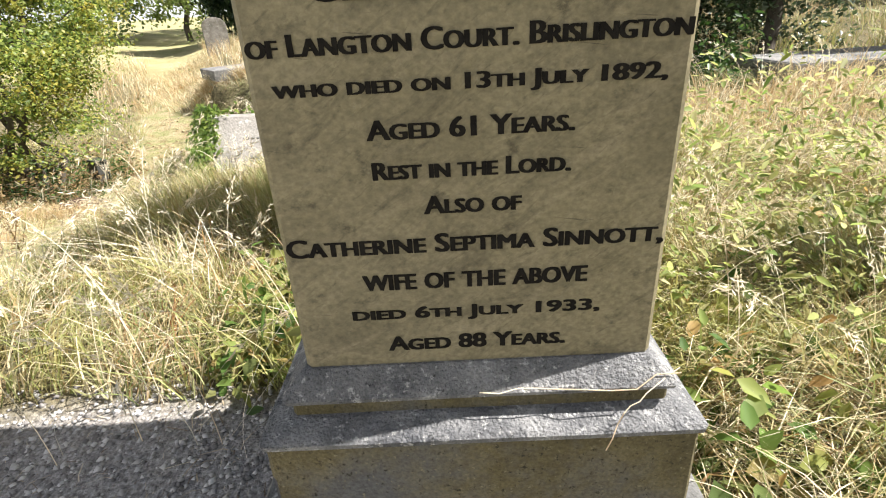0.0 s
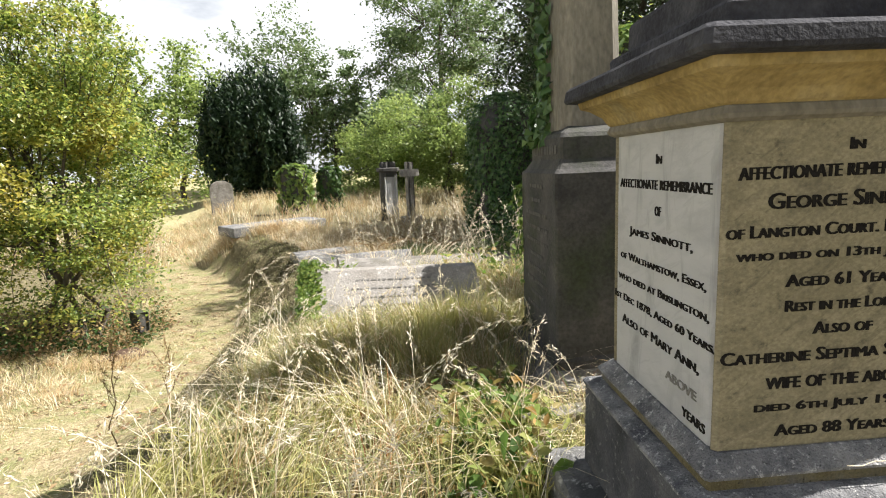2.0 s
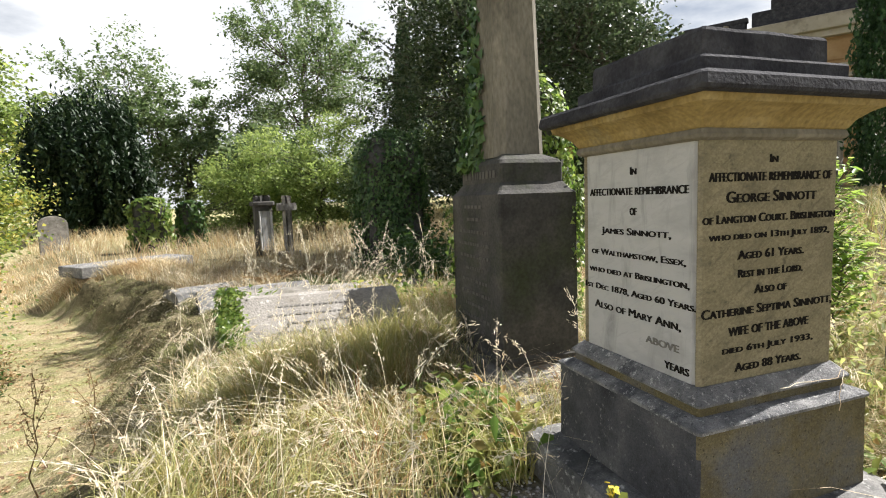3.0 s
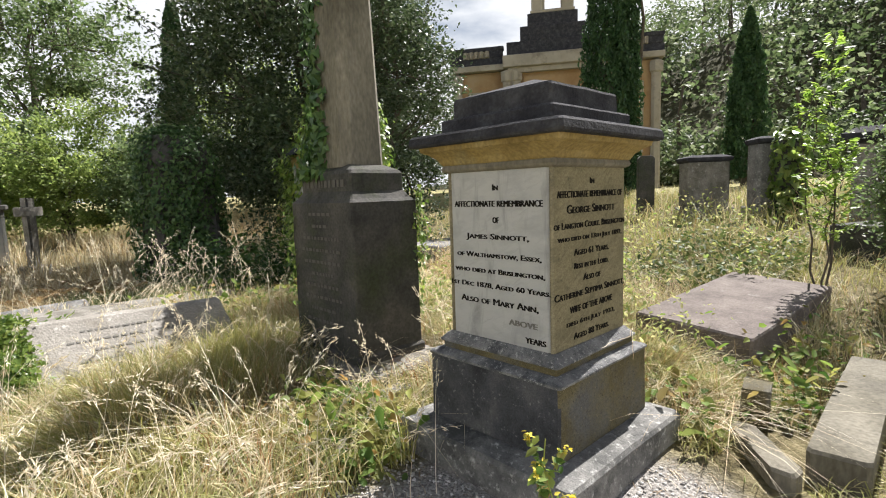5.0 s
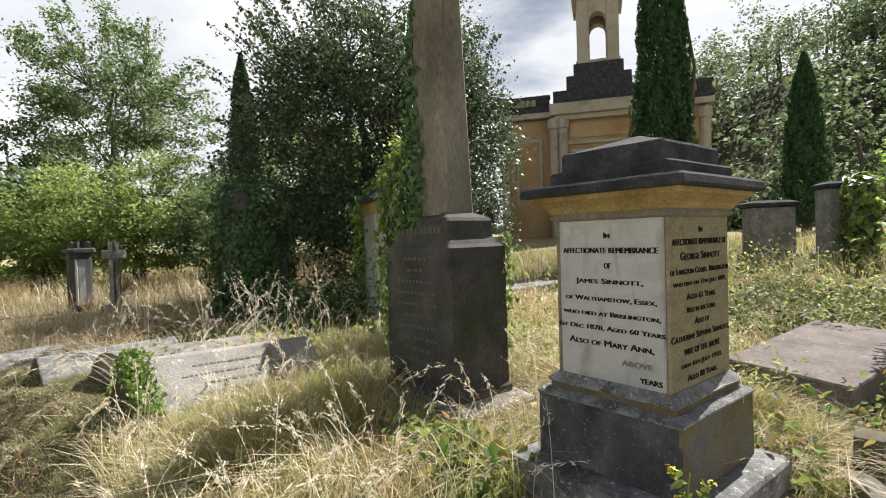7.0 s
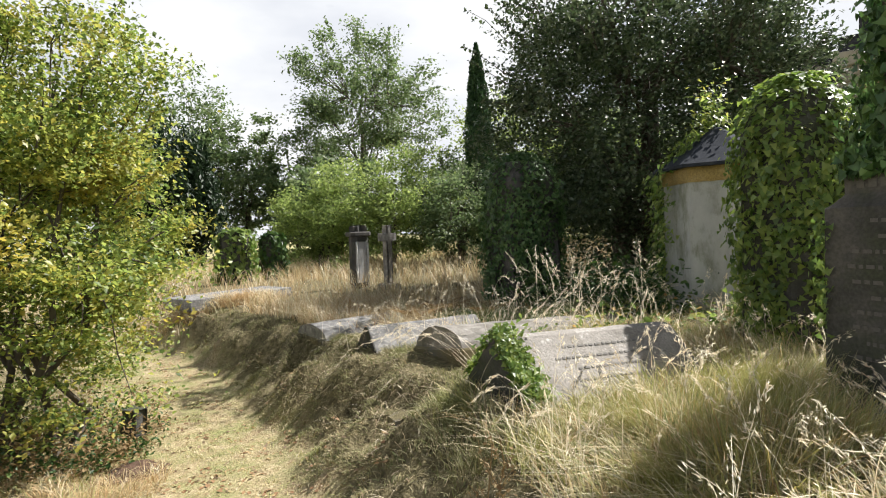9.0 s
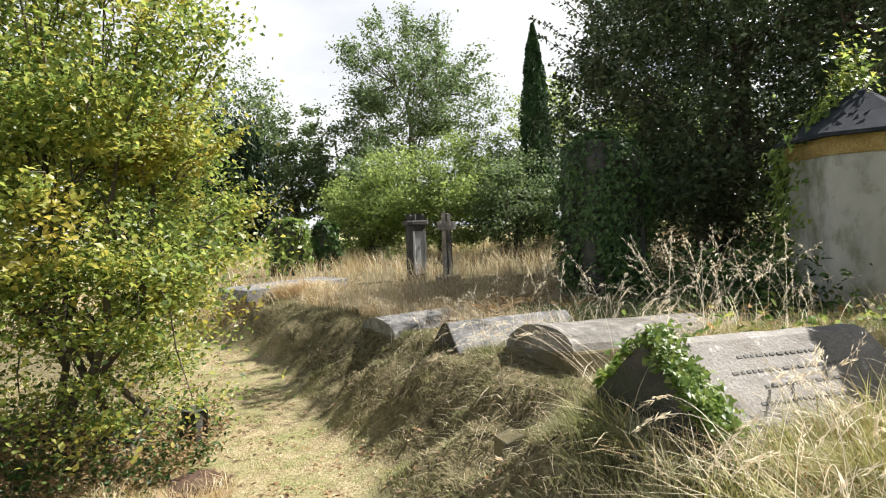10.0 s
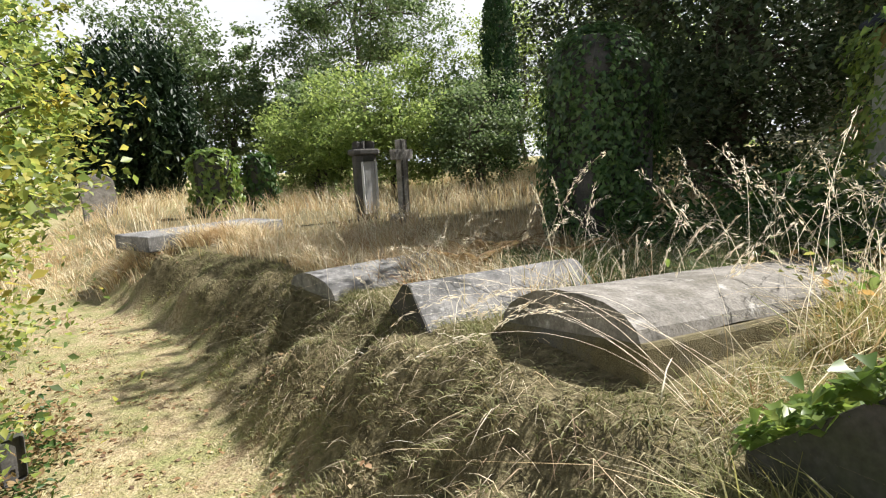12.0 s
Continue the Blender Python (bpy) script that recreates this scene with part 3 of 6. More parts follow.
def limb(bm, a, b, ra, rb, sag=0.0, seed=0, segs=5, sides=6):
    """A tapered, slightly crooked limb."""
    rnd = random.Random(seed)
    a, b = Vector(a), Vector(b)
    rings, along = [], (b - a)
    ref = Vector((0, 0, 1)) if abs(along.normalized().z) < 0.9 else Vector((1, 0, 0))
    u = along.cross(ref).normalized()
    v = along.cross(u).normalized()
    j = along.length * 0.05
    for i in range(segs + 1):
        f = i / segs
        p = a.lerp(b, f) + Vector((0, 0, math.sin(f * math.pi) * sag))
        if 0 < i < segs:
            p += u * rnd.uniform(-j, j) + v * rnd.uniform(-j, j)
        r = ra + (rb - ra) * f
        rings.append([bm.verts.new(p + (u * math.cos(k * 2 * math.pi / sides) + v * math.sin(k * 2 * math.pi / sides)) * r) for k in range(sides)])
    for p, q in zip(rings, rings[1:]):
        for k in range(sides):
            bm.faces.new((p[k], p[(k + 1) % sides], q[(k + 1) % sides], q[k]))
    bm.faces.new(rings[0])
    bm.faces.new(rings[-1][::-1])


def clumps(rng, n, rx, ry, rz, shell=0.45, bottom=-1.0, wob=0.25):
    """Centres of leaf clumps in an uneven ellipsoid."""
    d = rng.normal(size=(n * 3, 3))
    d /= np.linalg.norm(d, axis=1)[:, None]
    d = d[d[:, 2] > bottom][:n]
    r = (shell + (1 - shell) * rng.uniform(0, 1, len(d)) ** 0.5)
    f = 1 + wob * (np.sin(d[:, 0] * 5 + 1.3) * np.sin(d[:, 1] * 4.1 + 0.4) + 0.6 * np.sin(d[:, 2] * 7 + d[:, 0] * 3))
    return d * (r * f)[:, None] * np.array([rx, ry, rz])


def tree(name, at, label, mat, height, crown, lift, n_clump, per, leaf, spread, seed, trunk=0.15, limbs=14, shell=0.45, bottom=-0.9, wob=0.25,
         droop=0.0, long=1.6, group="", stems=1, category="tree", plain=True, shape=(1, 1, 0.75), sprays=0):
    """A tapered trunk, limbs that fork, and a crown of many leaf clumps. crown: its half sizes; lift: its middle above the ground;
    shape: how far a clump spreads each way; sprays: leafy twigs that stand out of the crown."""
    rng = np.random.default_rng(seed)
    rnd = random.Random(seed)
    e = thing(name, (at[0], at[1], drop(at[0], at[1]) - 0.05), label, category, group)
    c = clumps(rng, n_clump, *crown, shell=shell, bottom=bottom, wob=wob) + np.array([0, 0, lift])
    c = c[c[:, 2] > 0.15]
    bm = bmesh.new()
    forks = []
    for s in range(stems):
        foot = (rnd.uniform(-1, 1) * 0.3 * (stems > 1), rnd.uniform(-1, 1) * 0.3 * (stems > 1), 0)
        head = (foot[0] * 2.5, foot[1] * 2.5, lift + crown[2] * 0.35)
        tb = bmesh.new()
        limb(tb, foot, head, trunk, trunk * 0.3, 0, seed + s, 7, 8)
        part("trunk", tb, BARK, e, "rough grey-brown bark", smooth=True)
        for k in range(max(3, limbs // (6 * stems))):
            q = Vector(c[rnd.randrange(len(c))])
            f = rnd.uniform(0.3, 0.95)
            st = Vector(foot).lerp(Vector(head), f)
            mid = st.lerp(q, rnd.uniform(0.45, 0.65)) + Vector((0, 0, 0.05 * height * rnd.uniform(-0.3, 0.6)))
            limb(bm, st, mid, trunk * 0.5 * (1.1 - f), trunk * 0.16 + 0.004, rnd.uniform(-0.1, 0.3), seed * 7 + k, 5, 6)
            forks.append(mid)
    hub = np.array([list(v) for v in forks])
    for k in range(limbs):
        q = c[rnd.randrange(len(c))]
        st = Vector(hub[np.argmin(((hub - q) ** 2).sum(1))])
        limb(bm, st, q, trunk * 0.15 + 0.003, 0.004 + trunk * 0.015, rnd.uniform(-0.1, 0.2), seed * 11 + k, 4, 4)
    p = np.repeat(c, per, 0)
    p = p + rng.normal(size=p.shape) * spread * np.array(shape) * np.repeat(rng.uniform(0.6, 1.35, len(c)), per)[:, None]
    for k in range(sprays):
        d = rng.normal(size=3)
        d[2] = abs(d[2]) * 0.9 - 0.15
        d /= np.linalg.norm(d)
        a, b = np.array([0, 0, lift]) + d * np.array(crown) * 0.8, np.array([0, 0, lift]) + d * np.array(crown) * rng.uniform(1.08, 1.32)
        b[2] += 0.12 * crown[2] * rng.uniform(0, 1)
        limb(bm, a, b, 0.012 + trunk * 0.02, 0.003, 0.05, seed * 13 + k, 3, 4)
        f = rng.uniform(0.1, 1.03, per // 2)[:, None]
        p = np.concatenate([p, a + (b - a) * f + rng.normal(size=(per // 2, 3)) * spread * 0.33 * (1.25 - f)])
    part("limb", bm, BARK, e, kind="stuff", smooth=True)
    p = p[p[:, 2] > 0.05]
    leaf_cloud("crown", p, np.full(len(p), leaf), mat, rng, e, droop=droop, long=long, plain=plain)
    return e


def column_tree(name, at, label, mat, height, radius, seed, n=9000, leaf=0.14, group="", top=0.05):
    """A narrow cypress: upright sprays round a tapered spire."""
    rng = np.random.default_rng(seed)
    e = thing(name, (at[0], at[1], drop(at[0], at[1]) - 0.05), label, "tree", group)
    bm = bmesh.new()
    limb(bm, (0, 0, 0), (0, 0, height * 0.9), radius * 0.25, 0.02, 0, seed, 6, 7)
    part("trunk", bm, BARK, e)
    f = rng.uniform(0.02, 1, n) ** 0.85
    prof = np.interp(f, [0, 0.08, 0.35, 0.7, 0.9, 1], [0.75, 1.0, 1.0, 0.68, 0.34, top]) * radius
    a = rng.uniform(0, 2 * np.pi, n)
    r = prof * (0.55 + 0.45 * rng.uniform(0, 1, n) ** 0.5) * (1 + 0.16 * np.sin(a * 5 + f * 22) + 0.1 * np.sin(a * 9 - f * 40))
    p = np.stack([np.cos(a) * r, np.sin(a) * r, f * height + 0.15], -1)
    leaf_cloud("crown", p, np.full(n, leaf), mat, rng, e, up=-0.3, droop=-2.5, long=2.4, plain=True)
    return e


def ivy_on(name, places, normals, size, mat, parent, seed, label="climbing ivy"):
    rng = np.random.default_rng(seed)
    n = len(places)
    nr = normals + rng.normal(size=(n, 3)) * 0.45 + np.array([0, 0, 0.25])
    nr /= np.linalg.norm(nr, axis=1)[:, None]
    t = rng.normal(size=(n, 3)) * 0.6 - np.array([0, 0, 1.0])
    t -= nr * (t * nr).sum(1)[:, None]
    t /= np.linalg.norm(t, axis=1)[:, None]
    s = np.cross(nr, t)
    k = (size * rng.uniform(0.6, 1.35, n))[:, None]
    verts = np.empty((n, 6, 3))
    verts[:, 0] = places - t * k * 0.35
    verts[:, 1] = places + s * k * 0.5 - t * k * 0.45 + nr * k * 0.08
    verts[:, 2] = places + s * k * 0.32 + t * k * 0.15 + nr * k * 0.05
    verts[:, 3] = places + t * k * 0.75 - nr * k * 0.10
    verts[:, 4] = places - s * k * 0.32 + t * k * 0.15 + nr * k * 0.05
    verts[:, 5] = places - s * k * 0.5 - t * k * 0.45 + nr * k * 0.08
    o = (np.arange(n) * 6)[:, None]
    loops = (np.array([0, 1, 2, 3, 0, 3, 4, 5])[None] + o).ravel()
    return array_mesh(name, verts.reshape(-1, 3), loops, np.arange(2 * n) * 4, mat, parent, label)


# ---- the pedestal tomb with two marble panels ----
TX, TY, TZ = 0.035, 1.075, 0.0
tomb = thing("pedestal_tomb", (TX, TY, TZ), "square marble pedestal tomb with sooty stepped cap, beside dry grass", "tomb")
part("lower_plinth", rough_up(ring_stack([(0.53, -0.25), (0.53, 0.165), (0.518, 0.185), (0.425, 0.205)], chamfer=0.012), 0.004, 0.2, 1), PENNANT, tomb, "grey stone step")
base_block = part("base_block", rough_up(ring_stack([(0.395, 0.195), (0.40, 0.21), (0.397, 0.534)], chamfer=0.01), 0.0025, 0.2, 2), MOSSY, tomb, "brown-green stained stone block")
base_block.data.materials.append(SHADED_CRUST)
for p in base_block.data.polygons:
    p.material_index = 1 if p.normal.x < -0.7 else 0      # the -x side: grey crust, with its shade darkened into the colour
part("base_moulding", rough_up(ring_stack([(0.398, 0.532), (0.405, 0.536), (0.406, 0.546), (0.399, 0.552), (0.358, 0.567), (0.345, 0.569)], chamfer=0.01), 0.0015, 0.2, 12),
     LICHENED, tomb, "grey lichened stone course")
# riser darker than the courses above and below, so that the step shows
part("moulding_riser", rough_up(ring_stack([(0.349, 0.567), (0.348, 0.604)], chamfer=0.008), 0.001, 0.2, 12), MOSSY, tomb, "dark brown recess")
part("upper_moulding", rough_up(ring_stack([(0.345, 0.601), (0.361, 0.602), (0.363, 0.610), (0.357, 0.617), (0.330, 0.645), (0.322, 0.652)], chamfer=0.01), 0.0015, 0.2, 12),
     LICHENED, tomb, "grey lichened stone moulding")
part("core", ring_stack([(0.305, 0.64), (0.305, 1.47)], chamfer=0.004), MARBLE, tomb)
PW = 0.632
for nm, rot, mat, lab in (("front_panel", 0, MARBLE, "cream marble slab with dark letters"), ("side_panel", -90, MARBLE_WHITE, "white marble slab with dark letters"),
                          ("back_panel", 180, MARBLE, ""), ("far_panel", 90, MARBLE, "")):
    w = PW + 0.004 if rot in (0, 180) else PW - 0.040
    bm = moved(block(w, 0.022, 0.650, 1.468, 0.003), Matrix.Rotation(radians(rot), 4, "Z") @ Matrix.Translation((0, -PW / 2 + 0.011, 0)))
    part(nm, bm, mat, tomb, lab)
part("neck_moulding", ring_stack([(0.318, 1.462), (0.334, 1.470), (0.340, 1.480), (0.334, 1.496), (0.330, 1.500)], chamfer=0.006), SHAFTSTONE, tomb)
part("cornice", rough_up(ring_stack([(0.330, 1.498), (0.338, 1.505), (0.352, 1.530), (0.385, 1.556), (0.412, 1.568), (0.418, 1.590)], chamfer=0.006), 0.0015, 0.2, 3), BATHSTONE, tomb, "honey-coloured moulded cornice")
part("cap_slab", rough_up(ring_stack([(0.435, 1.590), (0.452, 1.594), (0.457, 1.604), (0.452, 1.636), (0.440, 1.648), (0.33, 1.662)], chamfer=0.012), 0.003, 0.2, 4), SOOTY, tomb, "soot-blackened slab")
part("cap_step", rough_up(ring_stack([(0.335, 1.652), (0.335, 1.715), (0.328, 1.724), (0.30, 1.730)], chamfer=0.010), 0.003, 0.2, 5), SOOTY, tomb)
part("cap_top", rough_up(ring_stack([(0.290, 1.722), (0.288, 1.812), (0.282, 1.824), (0.02, 1.905)], chamfer=0.008), 0.003, 0.15, 6), SOOTY, tomb)
ZF = (1.403, 1.343, 1.277, 1.206, 1.144, 1.083, 1.020, 0.961, 0.892, 0.824, 0.758, 0.697)   # heights of the lines
ZS = (1.385, 1.309, 1.232, 1.150, 1.062, 0.986, 0.914, 0.837, 0.758, 0.688)
FRONT = [("In", ZF[0], 0.055, 0), ("affectionate remembrance of", ZF[1], 0.90, 0), ("George Sinnott", ZF[2], 0.66, 1), ("of Langton Court. Brislington", ZF[3], 0.975, 0),
         ("who died on 13th July 1892,", ZF[4], 0.89, 0), ("Aged 61 Years.", ZF[5], 0.486, 0), ("Rest in the Lord.", ZF[6], 0.478, 2), ("Also of", ZF[7], 0.24, 0),
         ("Catherine Septima Sinnott,", ZF[8], 0.975, 1), ("wife of the above", ZF[9], 0.598, 0), ("died 6th July 1933,", ZF[10], 0.68, 0), ("Aged 88 Years.", ZF[11], 0.50, 0)]
SIDE = [("In", ZS[0], 0.05, 0), ("affectionate remembrance", ZS[1], 0.84, 0), ("of", ZS[2], 0.055, 0), ("James Sinnott,", ZS[3], 0.60, 1), ("of Walthamstow, Essex,", ZS[4], 0.81, 0),
        ("who died at Brislington,", ZS[5], 0.865, 0), ("1st Dec 1878, Aged 60 Years.", ZS[6], 0.955, 0), ("Also of Mary Ann,", ZS[7], 0.75, 1)]
HT = {0: 0.030, 1: 0.038, 2: 0.028}
for body, v, w, big in FRONT:
    m = pose(0.0, -PW / 2 - 0.0005, v, 90, 0, 0)
    o = lettering(body, w * PW, LEAD, tomb, m, height=HT[big] * (1.0 if w > 0.1 else 0.9))
for body, v, w, big in SIDE:
    m = pose(-PW / 2 - 0.0005, 0.0, v, 90, 0, -90)
    lettering(body, w * PW, LEAD, tomb, m, height=HT[big] * 0.95)
lettering("above", 0.16, FAINT, tomb, pose(-PW / 2 - 0.0005, -0.15, ZS[8], 90, 0, -90), height=0.026)
lettering("years", 0.11, LEAD, tomb, pose(-PW / 2 - 0.0005, -0.22, ZS[9], 90, 0, -90), height=0.026)

# ---- the obelisk ----
OX, OY = 0.085, 2.81
OZ = drop(OX, OY)
ob = thing("obelisk_monument", (OX, OY, 0), "tall brown stone obelisk on a dark inscribed pedestal with ivy", "monument")
OH = 0.42
OK = 0.69
part("foot_slab", rough_up(ring_stack([(0.56, -0.25), (0.56, 0.12), (0.545, 0.14), (OH, 0.20)], 0.8, 1, chamfer=0.02), 0.005, 0.25, 7), PALESTONE, ob, "pale weathered plinth")
part("pedestal", rough_up(ring_stack([(OH + 0.025, 0.15), (OH + 0.02, 0.24), (OH, 0.26), (OH - 0.005, 1.32), (OH - 0.04, 1.345), (OH - 0.085, 1.40)], OK, 1, chamfer=0.012), 0.004, 0.3, 8), BROWNSTONE, ob, "dark pedestal with worn lines of writing")
part("upper_step", rough_up(ring_stack([(OH - 0.085, 1.39), (OH - 0.085, 1.52), (OH - 0.105, 1.545), (0.22, 1.585)], OK, 1, chamfer=0.012), 0.003, 0.25, 9), BROWNSTONE, ob)
part("shaft", rough_up(ring_stack([(0.215, 1.57), (0.215, 1.60), (0.15, 4.10), (0.01, 4.40)], 0.86, 1, chamfer=0.06), 0.003, 0.5, 10, 2), SHAFTSTONE, ob, "tapering obelisk shaft with cut corners")
bars([0.30, 0.22, 0.5, 0.55, 0.5, 0.3, 0.45, 0.5, 0.35, 0.5, 0.3], 1.24, 0.088, 0.022, WORN, ob, pose(-OH * OK - 0.003, 0, 0, 90, 0, -90), 5)
bars([0.52], 1.455, 0.1, 0.05, WORN, ob, pose(-(OH - 0.085) * OK - 0.003, 0, 0, 90, 0, -90), 6)


def ivy_column(cx, cy, z0, z1, r0, r1, n, seed, a0=0.0, a1=2 * np.pi):
    rng = np.random.default_rng(seed)
    f, a = rng.uniform(0, 1, n) ** 1.7, rng.uniform(a0, a1, n)
    r = (r0 + (r1 - r0) * f) * (1 + 0.2 * np.sin(a * 3 + f * 9)) + rng.normal(size=n) * 0.03
    nrm = np.stack([np.cos(a), np.sin(a), 0 * a], -1)
    return np.stack([cx + np.cos(a) * r, cy + np.sin(a) * r, z0 + (z1 - z0) * f], -1), nrm


pl, nr = ivy_column(-0.06, 0.15, 1.50, 3.3, 0.19, 0.05, 1100, 11, 1.2, 4.0)
ivy_on("ivy", pl, nr, 0.055, IVY_MID, ob, 12)
rng = np.random.default_rng(13)
for n, x, y, z0, z1, way in ((230, OH * OK + 0.01, -OH, 0.45, 1.42, (0.5, -0.8, 0.2)), (120, -OH * OK - 0.02, OH, 0.5, 1.25, (-0.9, 0.3, 0.2))):
    pl = np.column_stack([x + rng.normal(size=n) * 0.025, y + rng.normal(size=n) * 0.03, z0 + (z1 - z0) * rng.uniform(0, 1, n) ** 0.7])
    ivy_on("creeper", pl, np.tile([way], (n, 1)), 0.034, IVY_BRIGHT, ob, 14, "thin bright creeper")


# ---- trees and shrubs ----
bush = tree("hawthorn_bush", (-5.95, 7.15), "large sunlit yellow-green hawthorn bush beside the path", HAWTHORN, 4.2, (1.4, 1.55, 2.35), 2.45, 300, 270, 0.035, 0.18, 21, 0.045, 150, 0.38, -0.82, 0.32, stems=5, category="bush", shape=(1.15, 1.15, 0.45), sprays=46)
holm = tree("evergreen_oak", (4.8, 11.9), "dark dense evergreen oak with small glossy leaves", HOLM, 9, (3.35, 3.35, 4.1), 4.1, 600, 135, 0.068, 0.27, 22, 0.22, 90, 0.32, -1.0, 0.2, stems=3, sprays=60)
tree("evergreen_tree", (4.9, 8.3), "dense dark green evergreen behind the obelisk", HOLM, 6.5, (1.2, 1.2, 3.0), 3.3, 200, 130, 0.052, 0.2, 29, 0.12, 40, 0.35, -1.0, 0.22, sprays=24)
yew = tree("yew_tree", (-9.0, 27.8), "dark broad yew with drooping foliage", YEW, 7, (2.6, 2.5, 3.1), 3.2, 340, 105, 0.10, 0.27, 23, 0.3, 20, 0.5, -1.0, 0.10, droop=3.0, long=3.0, shape=(0.6, 0.6, 1.8))
ash = tree("ash_tree", (2.0, 37.0), "tall airy ash tree with open crown", ASH, 15, (4.5, 4.5, 5.2), 9.6, 130, 170, 0.14, 0.55, 24, 0.26, 90, 0.55, -0.8, 0.32, shape=(1, 1, 0.6), sprays=26)
tree("shrub", (0.9, 22.8), "pale green spreading shrub behind the graves", BUSHGREEN, 5, (2.9, 2.6, 2.3), 2.3, 190, 140, 0.08, 0.30, 25, 0.08, 60, 0.4, -1.0, 0.5, stems=4, group="shrubs behind the graves", category="bush", shape=(1.1, 1.1, 0.5), sprays=30)
tree("shrub", (-2.2, 24.0), "pale green spreading shrub behind the graves", BUSHGREEN, 5, (2.0, 2.2, 1.8), 1.8, 140, 130, 0.08, 0.28, 26, 0.08, 50, 0.4, -1.0, 0.5, stems=4, group="shrubs behind the graves", category="bush", shape=(1.1, 1.1, 0.5), sprays=24)
tree("shrub", (3.2, 20.5), "darker green spreading shrub behind the graves", ASH, 5, (1.7, 1.9, 1.8), 1.8, 130, 120, 0.075, 0.26, 27, 0.08, 46, 0.4, -1.0, 0.45, stems=4, group="shrubs behind the graves", category="bush", shape=(1.1, 1.1, 0.5), sprays=22)
for x, y, h, r, sd in ((-6.3, 39.5, 9.6, 2.6, 31), (-10.5, 41, 11.8, 4.0, 32), (-15.5, 34, 9.0, 3.4, 33), (-2.8, 37.5, 6.8, 2.2, 34), (8.5, 38, 6.0, 3.5, 35), (14.0, 38.5, 11, 4.2, 36), (-21, 33, 10, 4.2, 37), (-1.0, 30, 5.2, 2.6, 38), (10, 20, 5.2, 3.4, 39), (14, 25, 6, 4, 40), (-28, 28, 11, 5, 42)):
    tree("background_tree", (x, y), "mid-green broadleaved tree on the cemetery edge", ASH if sd % 3 else BUSHGREEN, h, (r, r, h * 0.45), h * 0.54, 120, 85, 0.165, 0.14 * r, sd, 0.2, 60, 0.45, -1.0, 0.4, group="trees on the cemetery edge", shape=(1, 1, 0.6), sprays=16)
column_tree("cypress", (4.95, 22.4), "narrow dark green Italian cypress", CYPRESS, 9.3, 0.72, 41, 22000, 0.062)
column_tree("cypress", (13.6, 8.1), "broad dark cypress in front of the chapel", CYPRESS, 10.5, 0.78, 43, 30000, 0.062, top=0.3)
column_tree("cypress", (14.25, 7.75), "slim dark cypress in front of the chapel", CYPRESS, 10.0, 0.45, 44, 17000, 0.062)
column_tree("cypress", (21.7, 6.3), "narrow dark conical cypress before the wooded hill", CYPRESS, 7.0, 0.75, 45, 15000, 0.08)


def sapling(at, h, seed):
    """A young ash: a thin stem with opposite feathered leaves."""
    rng = np.random.default_rng(seed)
    e = thing("sapling", (at[0], at[1], drop(*at) - 0.03), "bright green young ash sapling with feathered leaves", "sapling")
    bm, p = bmesh.new(), []
    for k in range(3):
        a = k * 2.1
        top = Vector((math.cos(a) * 0.16 * (k > 0), math.sin(a) * 0.16 * (k > 0), h * (1 - 0.2 * k)))
        limb(bm, (0, 0, 0), top, 0.012, 0.003, 0, seed + k, 6, 5)
        for i in range(11):
            f = 0.42 + 0.58 * i / 10
            c = Vector((0, 0, 0)).lerp(top, f)
            for s in (0, 1):
                b = i * 1.57 + s * math.pi + rng.uniform(-0.3, 0.3)
                ln = 0.21 * (1.25 - 0.7 * f)
                tip = c + Vector((math.cos(b) * ln, math.sin(b) * ln, 0.12))
                limb(bm, c, tip, 0.004, 0.002, 0.02, seed + i, 2, 3)
                for q in range(7):
                    g = 0.25 + 0.12 * q
                    for sd in (-1, 1):
                        o = c.lerp(tip, g) + Vector((-math.sin(b), math.cos(b), 0)) * 0.045 * sd
                        p.append(o)
    part("stem", bm, BARK, e)
    leaf_cloud("leaves", np.array([list(v) for v in p]), np.full(len(p), 0.032), SAPLING, rng, e, up=2.2, long=2.5)
    return e


sapling((3.75, 0.5), 2.35, 51)
sapling((2.1, 1.9), 1.3, 52)
tree("shrub", (4.4, -0.32), "pale green leafy shrub beside a flat tomb", ASH, 3, (0.55, 0.55, 1.1), 1.3, 120, 120, 0.032, 0.16, 53, 0.03, 24, 0.35, -1.0, 0.25, stems=4, category="bush")

# woods on the hill
rng = np.random.default_rng(60)
pts, stems = [], bmesh.new()
for k in range(150):
    x, y = rng.uniform(33, 84), rng.uniform(-45, 42)
    h, r = rng.uniform(6, 11), rng.uniform(2.2, 4.2)
    z = drop(x, y)
    c = clumps(rng, 46, r, r, h * 0.5, 0.55, -0.8, 0.35) + np.array([x, y, z + h * 0.55])
    p = np.repeat(c, 13, 0)
    pts.append(p + rng.normal(size=p.shape) * 0.5 * np.array([1, 1, 0.7]))
    limb(stems, (x, y, z - 0.2), (x, y, z + h * 0.6), 0.2, 0.08, 0, k, 3, 5)
for k in range(70):                                   # undergrowth along the wood's edge
    x, y, r = rng.uniform(29, 46), rng.uniform(-32, 30), rng.uniform(1.3, 2.6)
    c = clumps(rng, 30, r, r, r * 0.9, 0.4, -0.5, 0.35) + np.array([x, y, drop(x, y) + r * 0.5])
    p = np.repeat(c, 12, 0)
    pts.append(p + rng.normal(size=p.shape) * 0.32)
pts = np.concatenate(pts)
